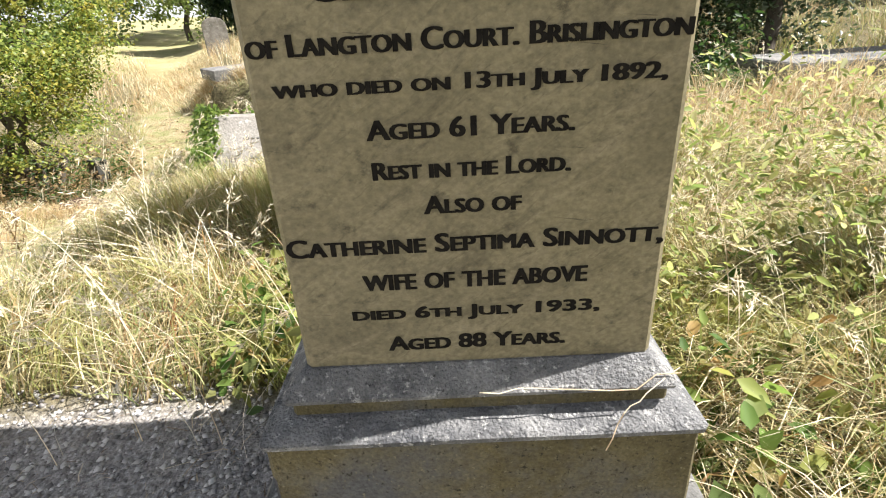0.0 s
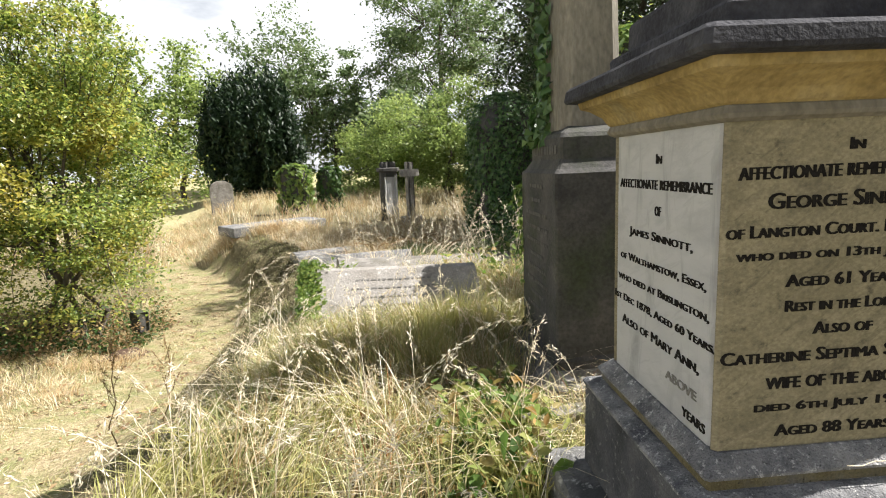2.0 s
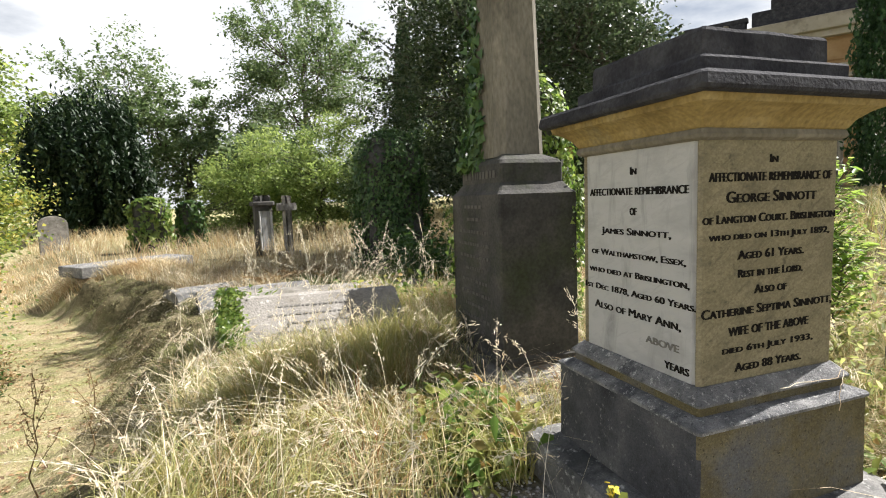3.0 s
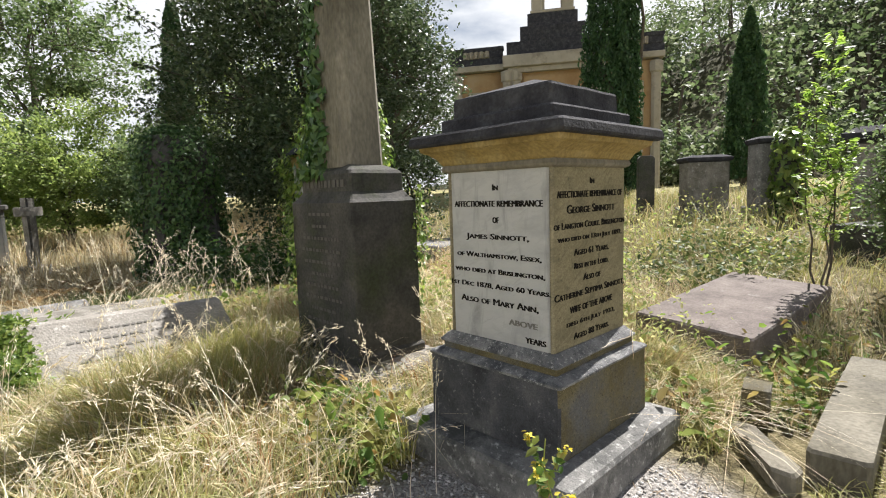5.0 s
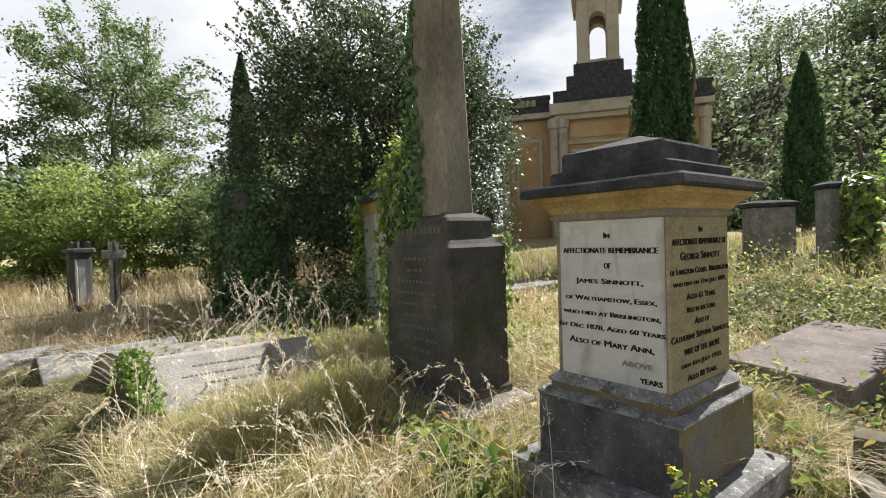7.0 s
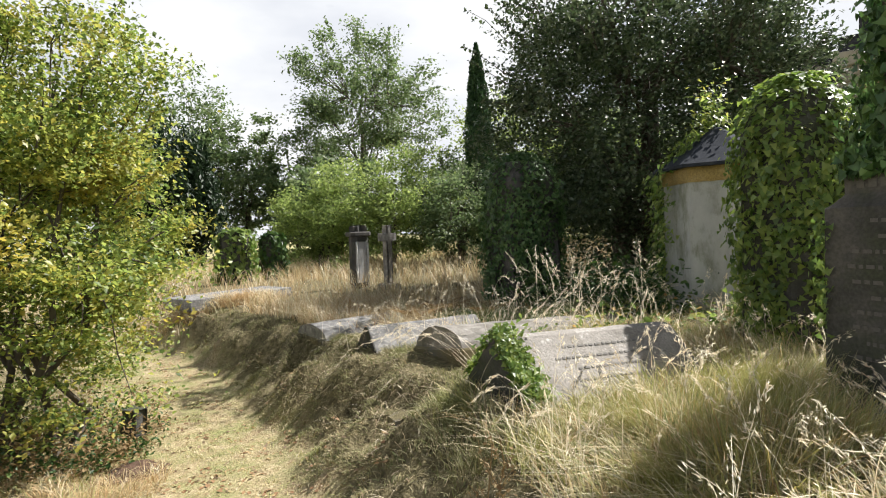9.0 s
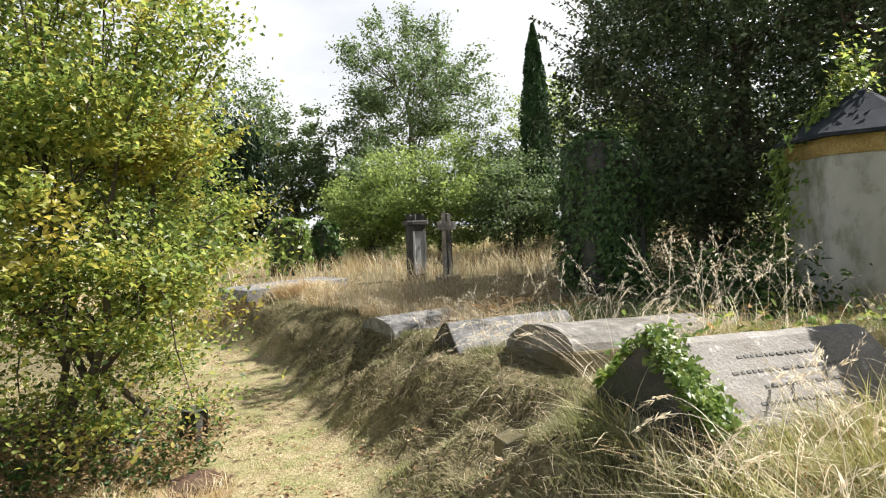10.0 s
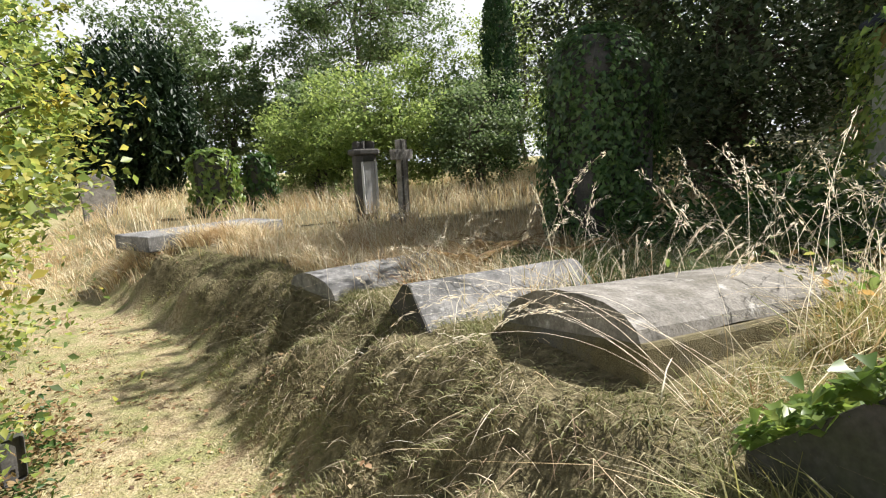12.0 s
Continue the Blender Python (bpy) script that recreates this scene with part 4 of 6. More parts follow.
woods = tagged(leaf_cloud("hill_woods", pts, np.full(len(pts), 0.275), WOODS, rng, plain=True), "mixed woodland covering the hillside", "woods", kind="stuff")
tagged(part("hill_wood_trunks", stems, BARK), "tree trunks within the hillside wood", "woods", kind="stuff")


def ivy_mass(name, at, label, radius, top, n, seed, mat, leaf=0.12, core=True, squash=1.0, group=""):
    """A stone or stump quite hidden under ivy."""
    rng = np.random.default_rng(seed)
    z = drop(*at)
    e = thing(name, (at[0], at[1], z), label, "ivy", group)
    h = top - z
    bm = ring_stack([(radius * 0.75, -0.1), (radius * 0.72, h * 0.8), (radius * 0.5, h * 0.93)], 1, squash, 0.1)
    part("stone", bm, BROWNSTONE, e, "stone hidden under ivy")
    a, f = rng.uniform(0, 2 * np.pi, n), rng.uniform(0, 1, n)
    dome = np.where(f > 0.75, np.sqrt(np.clip(1 - ((f - 0.75) / 0.25) ** 2, 0.0, 1)), 1.0)
    r = radius * dome * (0.92 + 0.12 * np.sin(a * 4 + f * 8) + 0.06 * np.sin(a * 9 - f * 17)) + rng.normal(size=n) * 0.05
    r = np.where(rng.uniform(0, 1, n) < 0.25, r * rng.uniform(0.3, 1, n) * (f > 0.75) + r * (f <= 0.75), r)
    p = np.stack([np.cos(a) * r, np.sin(a) * r * squash, f * h], -1)
    nrm = np.stack([np.cos(a) * dome, np.sin(a) * dome, 1.2 * (f > 0.75) * (f - 0.7) * 4], -1)
    ivy_on("ivy", p, nrm, leaf, mat, e, seed + 1)
    return e


ivy_mass("ivy_stump", (0.95, 9.9), "tall stump smothered in dark ivy", 0.75, 2.75, 12000, 71, IVY_MID, 0.06)
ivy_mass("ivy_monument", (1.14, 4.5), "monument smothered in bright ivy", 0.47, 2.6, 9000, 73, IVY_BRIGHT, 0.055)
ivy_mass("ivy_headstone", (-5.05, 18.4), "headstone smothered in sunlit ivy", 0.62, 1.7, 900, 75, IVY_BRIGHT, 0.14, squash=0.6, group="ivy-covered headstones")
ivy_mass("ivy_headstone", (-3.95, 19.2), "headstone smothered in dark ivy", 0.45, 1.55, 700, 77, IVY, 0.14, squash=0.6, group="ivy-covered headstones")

# ---- tombs on the bank ----
def coped_tomb(at, length, width, z0, z1, turn, label, mat, arch=False, seed=1, tilt=(0, 0)):
    """A body stone with a coped or barrel top that runs along x from its end."""
    e = thing("coped_tomb" if not arch else "barrel_tomb", (at[0], at[1], z0), label, "tomb", "tombs on the bank", turn, tilt)
    h = z1 - z0
    body = (0.45 if arch else 0.42) * h
    bm = bmesh.new()
    if arch:
        sec = [(-0.5, body)] + [(-0.5 * math.cos(a), body + (h - body) * math.sin(a)) for a in np.linspace(0.25, math.pi - 0.25, 9)] + [(0.5, body)]
    else:
        sec = [(-0.5, body * 0.5 - 0.06), (-0.5, body * 0.5), (-0.47, body * 0.5 + 0.02), (-0.07, h - 0.01), (0.0, h), (0.07, h - 0.01), (0.47, body * 0.5 + 0.02), (0.5, body * 0.5), (0.5, body * 0.5 - 0.06)]
    n = 10
    rings = [[bm.verts.new((length * k / n, y * width, z)) for y, z in sec] for k in range(n + 1)]
    for p, q in zip(rings, rings[1:]):
        for i in range(len(sec) - 1):
            bm.faces.new((p[i], q[i], q[i + 1], p[i + 1]))
    bm.faces.new(rings[0])
    bm.faces.new(rings[-1][::-1])
    rough_up(bm, 0.008, 0.3, seed, 1)
    part("cover_stone", bm, mat, e)
    if not arch:
        # thin plate laid over the cover's end, in a darker stone than the cover
        end = bmesh.new()
        front, back = [[end.verts.new((x, y * width * 0.995, z - 0.003)) for y, z in sec] for x in (-0.012, 0.03)]
        end.faces.new(front)
        end.faces.new(back[::-1])
        for i in range(len(sec)):
            k = (i + 1) % len(sec)
            end.faces.new((front[k], front[i], back[i], back[k]))
        part("end_face", rough_up(end, 0.004, 0.3, seed + 5, 1), BROWNSTONE, e, "dark brown gable end")
    lo = body - 0.004 if arch else body * 0.5 - 0.064
    part("base", rough_up(moved(block(length + 0.06, width + 0.07, -0.3, lo, 0.02), Matrix.Translation((length / 2, 0, 0))), 0.01, 0.3, seed + 3, 2), MOSSY, e, "brown stained stone base")
    return e


ivt = coped_tomb((-1.98, 4.22), 1.55, 0.95, 0.02, 0.52, 6, "coped grave stone with worn writing and ivy over its end", BLEACHED, False, 1, (0, 2))
slope = math.degrees(math.atan2(0.365, 0.38))
bars([0.7, 0.9, 0.6, 0.8], 0.15, 0.09, 0.016, FAINT, ivt, pose(0.78, -0.2592, 0.3094, slope, 0, 0), 9)
barrel = coped_tomb((-1.94, 5.90), 2.3, 1.07, -0.08, 0.31, 10.4, "grey barrel-topped grave stone among tall grass", PALESTONE, True, 2, (-9, 2.6))
coped_tomb((-2.5, 7.05), 1.5, 0.9, -0.25, 0.17, 10, "low coped grave stone half hidden by grass", PENNANT, False, 3)
coped_tomb((-3.1, 8.75), 1.5, 1.0, -0.36, -0.02, 22, "flat-topped grave stone on the bank", PENNANT, True, 4)


def post(at, w, tall, label, mat, turn=0, tilt=(0, 0), seed=1):
    """A square stub of stone with worn edges and a chipped top."""
    bm = bmesh.new()
    bmesh.ops.create_cube(bm, size=1.0)
    bmesh.ops.scale(bm, vec=(w, w, tall), verts=bm.verts)
    bmesh.ops.translate(bm, vec=(0, 0, tall / 2), verts=bm.verts)
    bmesh.ops.bevel(bm, geom=bm.edges[:], offset=w * 0.07, segments=2, affect="EDGES", profile=0.6)
    rnd = random.Random(seed)
    for v in bm.verts:
        v.co.x += rnd.uniform(-1, 1) * 0.003
        v.co.y += rnd.uniform(-1, 1) * 0.003
        v.co.z += (v.co.z > tall * 0.8) * (v.co.x * 0.18 + rnd.uniform(-1, 1) * 0.005)
    e = part("kerb_post", bm, mat, None, label)
    e.matrix_world = pose(*at, tilt[0], tilt[1], turn)
    return tagged(e, label, "kerb stone")


def slab(name, at, sx, sy, sz, label, mat, turn=0, tilt=(0, 0), group="", seed=1, category="grave slab", amount=0.006):
    e = part(name, rough_up(block(sx, sy, 0, sz, 0.015), amount, 0.35, seed, 2), mat, None, label)
    e.matrix_world = pose(*at, tilt[0], tilt[1], turn)
    return tagged(e, label, category, group)


slab("ledger_slab", (-4.75, 13.9, -0.18), 2.6, 1.15, 0.25, "broad flat ledger stone fringed with dry grass", PENNANT, 38, (0, 0), seed=5)
slab("ledger_slab", (2.72, 0.90, 0.16), 2.0, 0.85, 0.22, "sunlit tilted brown ledger stone in the weeds", REDSTONE, -3, (4, -2), seed=6)
slab("fallen_kerb", (1.40, -0.09, 0.0), 1.6, 0.24, 0.17, "fallen bevelled grey-brown kerb stone on the path", SHAFTSTONE, 2, (0, -1), seed=7)
post((1.0, 0.32, -0.10), 0.135, 0.36, "short square grey-brown kerb post in the weeds", MOSSY, 10, (2, 0), 8)
slab("kerb_stone", (0.62, 0.18, -0.06), 0.55, 0.13, 0.16, "broken grey-brown kerb stone in the grass", SHAFTSTONE, 40, seed=9, category="kerb stone")
post((-2.58, 4.88, -0.57), 0.14, 0.40, "small square stub of a kerb post", MOSSY, 15, (3, 0), 10)
post((-3.97, 11.18, -0.9), 0.22, 0.47, "small square stub of a kerb post", PALESTONE, 25, (0, 0), 11)
slab("kerb_stone", (-5.08, 7.2, -0.82), 0.24, 0.20, 0.30, "broken dark kerb stone at the bush's foot", BROWNSTONE, 20, (6, 4), seed=12, category="kerb stone", amount=0.02)
slab("kerb_stone", (-1.35, 4.98, -0.14), 1.2, 0.13, 0.10, "long grey kerb stone between two graves", PALESTONE, 6, seed=13, category="kerb stone")
slab("flat_tomb", (6.6, -0.05, 0.36), 2.0, 1.1, 0.45, "flat-topped chest tomb among weeds", BROWNSTONE, -20, seed=14)
low = thing("low_tomb", (5.0, 6.4, 0.0), "long low grey tomb in the dry grass", "tomb", "", 8)
part("body", rough_up(block(2.5, 0.9, -0.1, 0.335, 0.015), 0.006, 0.35, 15, 2), PENNANT, low)
part("cover_stone", rough_up(block(2.6, 1.0, 0.34, 0.45, 0.02), 0.006, 0.35, 16, 2), PENNANT, low)
mound = rough_up(ring_stack([(0.26, -0.1), (0.24, 0.02), (0.16, 0.07), (0.05, 0.10)], chamfer=0.12), 0.03, 0.06, 3, 3)
mound = part("earth_mound", mound, SOIL, None)
mound.location = (-4.87, 6.3, drop(-4.87, 6.3) - 0.02)
tagged(mound, "low mound of bare reddish earth on the path", "earth mound")

# ---- standing stones ----
def headstone(at, w, h, t, label, mat, turn=0, head="round", group="headstones", tilt=(0, 0), seed=1):
    z = drop(at[0], at[1])
    bm = bmesh.new()
    if head == "round":
        out = [(-w / 2, -0.15), (w / 2, -0.15), (w / 2, h - w * 0.35)] + [(w / 2 * math.cos(a), h - w * 0.35 + w * 0.35 * math.sin(a)) for a in np.linspace(0.2, math.pi - 0.2, 9)] + [(-w / 2, h - w * 0.35)]
    elif head == "gable":
        out = [(-w / 2, -0.15), (w / 2, -0.15), (w / 2, h - w * 0.3), (0, h), (-w / 2, h - w * 0.3)]
    else:
        out = [(-w / 2, -0.15), (w / 2, -0.15), (w / 2, h - 0.06), (w / 2 - 0.06, h), (-w / 2 + 0.06, h), (-w / 2, h - 0.06)]
    a = [bm.verts.new((x, -t / 2, zz)) for x, zz in out]
    b = [bm.verts.new((x, t / 2, zz)) for x, zz in out]
    bm.faces.new(a)
    bm.faces.new(b[::-1])
    for i in range(len(out)):
        j = (i + 1) % len(out)
        bm.faces.new((a[j], a[i], b[i], b[j]))
    bmesh.ops.bevel(bm, geom=list(bm.edges), offset=0.012, segments=1, affect="EDGES")
    e = part("headstone", bm, mat, None)
    e.matrix_world = pose(at[0], at[1], z, *tilt, turn)
    return tagged(e, label, "headstone", group)


def stone_cross(at, h, label, mat, turn=0):
    z = drop(*at)
    e = thing("stone_cross", (at[0], at[1], z), label, "grave cross", "crosses on the bank", turn)
    part("shaft", block(0.20, 0.16, -0.1, h, 0.015), mat, e)
    part("arms", moved(block(0.62, 0.15, -0.10, 0.10, 0.015), Matrix.Translation((0, 0, h - 0.30))), mat, e)
    part("base", block(0.55, 0.45, -0.1, 0.2, 0.02), mat, e)
    return e


stone_cross((-0.95, 13.95), 1.70, "weathered grey stone cross in tall dry grass", PALESTONE, 35)
pier = thing("pillar_headstone", (-1.57, 14.9, drop(-1.57, 14.9)), "weathered pillar headstone with a pale panel in dry grass", "headstone", "", 20)
part("pillar", block(0.50, 0.40, -0.1, 1.42, 0.03), BROWNSTONE, pier)
part("panel", moved(block(0.34, 0.03, 0.15, 1.26, 0.01), Matrix.Translation((0, -0.205, 0))), MARBLE_WHITE, pier, "pale marble panel")
part("cap", block(0.62, 0.50, 1.40, 1.53, 0.03), BROWNSTONE, pier)
part("finial", block(0.24, 0.22, 1.51, 1.70, 0.04), BROWNSTONE, pier)
headstone((-8.45, 20.7), 0.85, 1.25, 0.16, "leaning grey headstone beside the far path", PALESTONE, 30)
def capped_tomb(at, w, d, h, label, mat, turn):
    """An upright stone block on a step, under a moulded overhanging cap."""
    e = thing("capped_tomb", (at[0], at[1], drop(*at)), label, "tomb", "capped tombs among the weeds", turn)
    part("step", block(w + 0.16, d + 0.16, -0.15, 0.14, 0.02), mat, e)
    part("body", rough_up(block(w, d, 0.135, h, 0.015), 0.006, 0.3, int(h * 100), 2), mat, e)
    part("cap", ring_stack([(0.5, h - 0.005), (0.56, h + 0.03), (0.57, h + 0.09), (0.42, h + 0.13), (0.36, h + 0.14)], w, d, 0.02), SOOTY, e, "soot-dark moulded cap")
    return e


capped_tomb((9.05, 3.45), 0.80, 0.55, 1.05, "square pale stone tomb with a dark cap in dry grass", PALESTONE, -50)
capped_tomb((9.5, 2.45), 0.52, 0.5, 1.35, "tall sooty pillar tomb with a dark cap in dry grass", PENNANT, -50)
headstone((8.9, 4.6), 0.35, 1.3, 0.16, "dark slim headstone among dry grass", BROWNSTONE, -50, "flat")
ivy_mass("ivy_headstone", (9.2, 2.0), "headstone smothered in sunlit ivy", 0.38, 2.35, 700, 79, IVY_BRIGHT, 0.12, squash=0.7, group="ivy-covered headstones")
chest = thing("chest_tomb", (8.4, 0.35, drop(8.4, 0.35)), "square grey chest tomb with overhanging cap", "tomb")
part("body", block(1.1, 1.1, -0.1, 1.25, 0.02), PALESTONE, chest)
part("cap", ring_stack([(0.60, 1.25), (0.68, 1.30), (0.68, 1.40), (0.5, 1.5)], chamfer=0.02), SOOTY, chest)

# ---- the small mausoleum ----
MX, MY = 2.28, 6.5
mz = drop(MX, MY)
maus = thing("mausoleum", (MX, MY, mz), "small whitewashed mausoleum with a slate roof beneath trees", "mausoleum", "", 16)
def polygon_prism(n, rings, start=0.0):
    bm, rr = bmesh.new(), []
    for r, z in rings:
        rr.append([bm.verts.new((r * math.cos(start + 2 * math.pi * k / n), r * math.sin(start + 2 * math.pi * k / n), z)) for k in range(n)])
    for a, b in zip(rr, rr[1:]):
        for i in range(n):
            bm.faces.new((a[i], a[(i + 1) % n], b[(i + 1) % n], b[i]))
    bm.faces.new(rr[0][::-1])
    bm.faces.new(rr[-1])
    return bm
part("wall", polygon_prism(6, [(0.68, -0.1), (0.68, 1.98 - mz)]), RENDER, maus, "stained limewashed wall")
part("frieze", polygon_prism(6, [(0.695, 1.80 - mz), (0.715, 1.90 - mz), (0.715, 2.0 - mz)]), BATHSTONE, maus, "yellow stone eaves band")
part("roof", polygon_prism(6, [(0.82, 1.99 - mz), (0.82, 2.03 - mz), (0.45, 2.26 - mz), (0.05, 2.56 - mz)]), SLATE, maus, "dark slate roof")

rng = np.random.default_rng(120)
a = rng.uniform(1.5, 2.75, 1100)
f = rng.uniform(0, 1, 1100) ** 0.8
rad = np.where(f > 0.72, 0.80 - 0.6 * (f - 0.72) / 0.28, 0.70)
pl = np.stack([np.cos(a) * rad, np.sin(a) * rad, f * (2.5 - mz)], -1) + rng.normal(size=(1100, 3)) * 0.05
pl[:, :2] *= rng.uniform(1.0, 1.22, (1100, 1))
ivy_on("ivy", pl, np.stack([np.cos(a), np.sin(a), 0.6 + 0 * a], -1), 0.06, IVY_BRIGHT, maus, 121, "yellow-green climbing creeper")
pl = np.array([[0.05, 0.1, 2.75 - mz]]) + rng.normal(size=(420, 3)) * np.array([0.12, 0.12, 0.26])
ivy_on("vine", pl, np.tile([[0, -0.5, 0.8]], (420, 1)), 0.055, HAWTHORN, maus, 122, "yellowing creeper")

# ---- the chapel ----
cb = Vector((22.5, 16.2, drop(22.5, 16.2) - 0.2))
chapel = thing("chapel", tuple(cb), "honey-coloured stone chapel with a balustrade and bell tower", "chapel", "", math.degrees(math.atan2(-8.7, 5.8)))
CH = 8.6 - cb.z
def slabbox(x0, x1, y0, y1, z0, z1, ch=0.03):
    return moved(block(x1 - x0, y1 - y0, z0, z1, ch), Matrix.Translation(((x0 + x1) / 2, (y0 + y1) / 2, 0)))
part("wall", slabbox(-5.6, -2.3, 0.4, 8, 0, CH - 0.5), CHAPEL, chapel)
part("wall", slabbox(2.3, 5.6, 0.4, 8, 0, CH - 0.5), CHAPEL, chapel)
for x0, x1 in ((-2.3, -0.9), (0.9, 2.3)):
    part("wall", slabbox(x0, x1, 0, 8, 0, CH - 0.5), CHAPEL, chapel)
part("wall", slabbox(-0.9, 0.9, 0, 8, 4.7, CH - 0.5), CHAPEL, chapel)
part("door", slabbox(-0.9, 0.9, 0.6, 0.8, 0, 4.7), DARK, chapel, "dark doorway")
for x in (-0.98, 0.98):
    part("door_jamb", slabbox(x - 0.16, x + 0.16, -0.14, 0.12, 0, 4.7), CHAPEL_PALE, chapel)
part("lintel", slabbox(-1.3, 1.3, -0.22, 0.1, 4.7, 5.0), CHAPEL_PALE, chapel)
part("door_hood", slabbox(-1.5, 1.5, -0.42, 0.1, 5.0, 5.16), CHAPEL_PALE, chapel)
part("band", slabbox(-2.3, 2.3, -0.12, 0.1, 5.5, 5.66), CHAPEL_PALE, chapel)
part("entablature", slabbox(-2.45, 2.45, -0.34, 0.1, CH - 0.78, CH - 0.504), CHAPEL_PALE, chapel)
for x, y in ((-5.4, 0.3), (-2.5, -0.05), (-2.0, -0.1), (2.0, -0.1), (2.5, -0.05), (5.4, 0.3)):
    pil = part("pilaster", slabbox(x - 0.24, x + 0.24, y - 0.25, y + 0.15, 0, CH - 0.9), CHAPEL_PALE, chapel, "pale pilaster")
    part("capital", slabbox(x - 0.34, x + 0.34, y - 0.35, y + 0.15, CH - 1.25, CH - 0.6, 0.08), CHAPEL_PALE, pil)
for x in (-4.0, 4.0):
    part("panel", slabbox(x - 0.8, x + 0.8, 0.30, 0.42, 2.2, CH - 1.6), CHAPEL_PALE, chapel)
    part("panel", slabbox(x - 0.6, x + 0.6, 0.24, 0.40, 2.4, CH - 1.8), CHAPEL, chapel)
part("panel", slabbox(-1.6, 1.6, -0.07, 0.1, 5.85, CH - 0.95), CHAPEL, chapel)
part("cornice", slabbox(-2.7, 2.7, -0.55, 8.2, CH - 0.5, CH + 0.15), CHAPEL_PALE, chapel)
for x0, x1 in ((-5.8, -2.7), (2.7, 5.8)):
    part("cornice", slabbox(x0, x1, 0.0, 8.2, CH - 0.5, CH - 0.15), CHAPEL_PALE, chapel)
    part("parapet", slabbox(x0, x1, 0.2, 0.5, CH - 0.15, CH + 0.25), SOOTY, chapel)
    part("rail", slabbox(x0, x1, 0.15, 0.55, CH + 0.65, CH + 0.85), SOOTY, chapel)
    for k in range(9):
        if 2 <= k <= 6:
            xx = x0 + 0.35 + k * 0.3
            part("baluster", slabbox(xx - 0.07, xx + 0.07, 0.28, 0.42, CH + 0.25, CH + 0.65), CHAPEL_PALE, chapel)
    for xx in (x0 + 0.35, x1 - 0.45):
        part("pier", slabbox(xx - 0.4, xx + 0.4, 0.18, 0.5, CH + 0.25, CH + 0.65), SOOTY, chapel)
part("attic", slabbox(-2.5, 2.5, -0.2, 3.4, CH + 0.15, CH + 0.9), SOOTY, chapel)
part("attic", slabbox(-1.75, 1.75, -0.1, 3.4, CH + 0.9, CH + 1.7), SOOTY, chapel)
part("tower_base", slabbox(-1.35, 1.35, 0.1, 3.0, CH + 1.7, CH + 2.4), SOOTY, chapel)
T0 = CH + 2.4
for x in (-0.80, 0.80):
    for y in (0.55, 2.35):
        part("tower_pier", slabbox(x - 0.34, x + 0.34, y - 0.4, y + 0.4, T0, T0 + 3.6), CHAPEL_PALE, chapel, "pale tower pier")
def arch_lintel(w, h, t):
    """A wall head with a round arch cut up into it."""
    bm, n = bmesh.new(), 10
    arc = [(-0.44 * math.cos(a), 0.44 * math.sin(a)) for a in np.linspace(0, math.pi, n)]
    out = [(-w / 2, 0), (-w / 2, h)] + [(w / 2, h), (w / 2, 0)] + arc[::-1]
    a = [bm.verts.new((x, -t / 2, z)) for x, z in out]
    b = [bm.verts.new((x, t / 2, z)) for x, z in out]
    bm.faces.new(a)
    bm.faces.new(b[::-1])
    for i in range(len(out)):
        j = (i + 1) % len(out)
        bm.faces.new((a[j], a[i], b[i], b[j]))
    return bm
for y in (0.55, 2.35):
    part("tower_arch", moved(arch_lintel(0.92, 1.2, 0.62), Matrix.Translation((0, y, T0 + 2.4))), CHAPEL_PALE, chapel)
for x in (-0.80, 0.80):
    part("tower_arch", moved(arch_lintel(1.0, 1.2, 0.7), Matrix.Translation((x, 1.45, T0 + 2.4)) @ Matrix.Rotation(radians(90), 4, "Z")), CHAPEL_PALE, chapel)
part("tower_impost", slabbox(-1.2, 1.2, 0.12, 2.78, T0, T0 + 0.16), CHAPEL_PALE, chapel)
part("tower_cornice", slabbox(-1.4, 1.4, -0.1, 3.1, T0 + 3.6, T0 + 4.1), CHAPEL_PALE, chapel)
part("tower_top", ring_stack([(1.2, T0 + 4.1), (1.2, T0 + 5.6), (0.4, T0 + 6.6)]), CHAPEL_PALE, chapel).location = (0, 1.45, 0)

# ---- grass ----
STONES = [(TX, TY, 0.56, 0.56), (OX, OY, 0.62, 0.62), (-1.25, 4.35, 0.8, 0.52), (-1.3, 5.9, 0.95, 0.52), (2.55, 0.95, 1.1, 0.5), (1.40, -0.09, 0.84, 0.18), (1.0, 0.32, 0.14, 0.14), (0.72, 0.14, 0.34, 0.2)]


def clear_of(p):
    ok = np.ones(len(p), bool)
    for x, y, hx, hy in STONES:
        ok &= ~((np.abs(p[:, 0] - x) < hx) & (np.abs(p[:, 1] - y) < hy))
    return ok


def off_walk(p, gap):
    """Clear of the line walked."""
    way = np.array([(0.0, -0.3), (-1.4, -0.55), (-2.2, -0.5), (-2.75, -0.1), (-3.5, 1.3), (-3.55, 2.4), (-3.25, 3.7)])
    d = np.full(len(p), 9.0)
    for a, b in zip(way, way[1:]):
        ab = b - a
        t = np.clip(((p[:, :2] - a) @ ab) / (ab @ ab), 0, 1)
        d = np.minimum(d, np.hypot(*(p[:, :2] - a - t[:, None] * ab).T))
    return d > gap


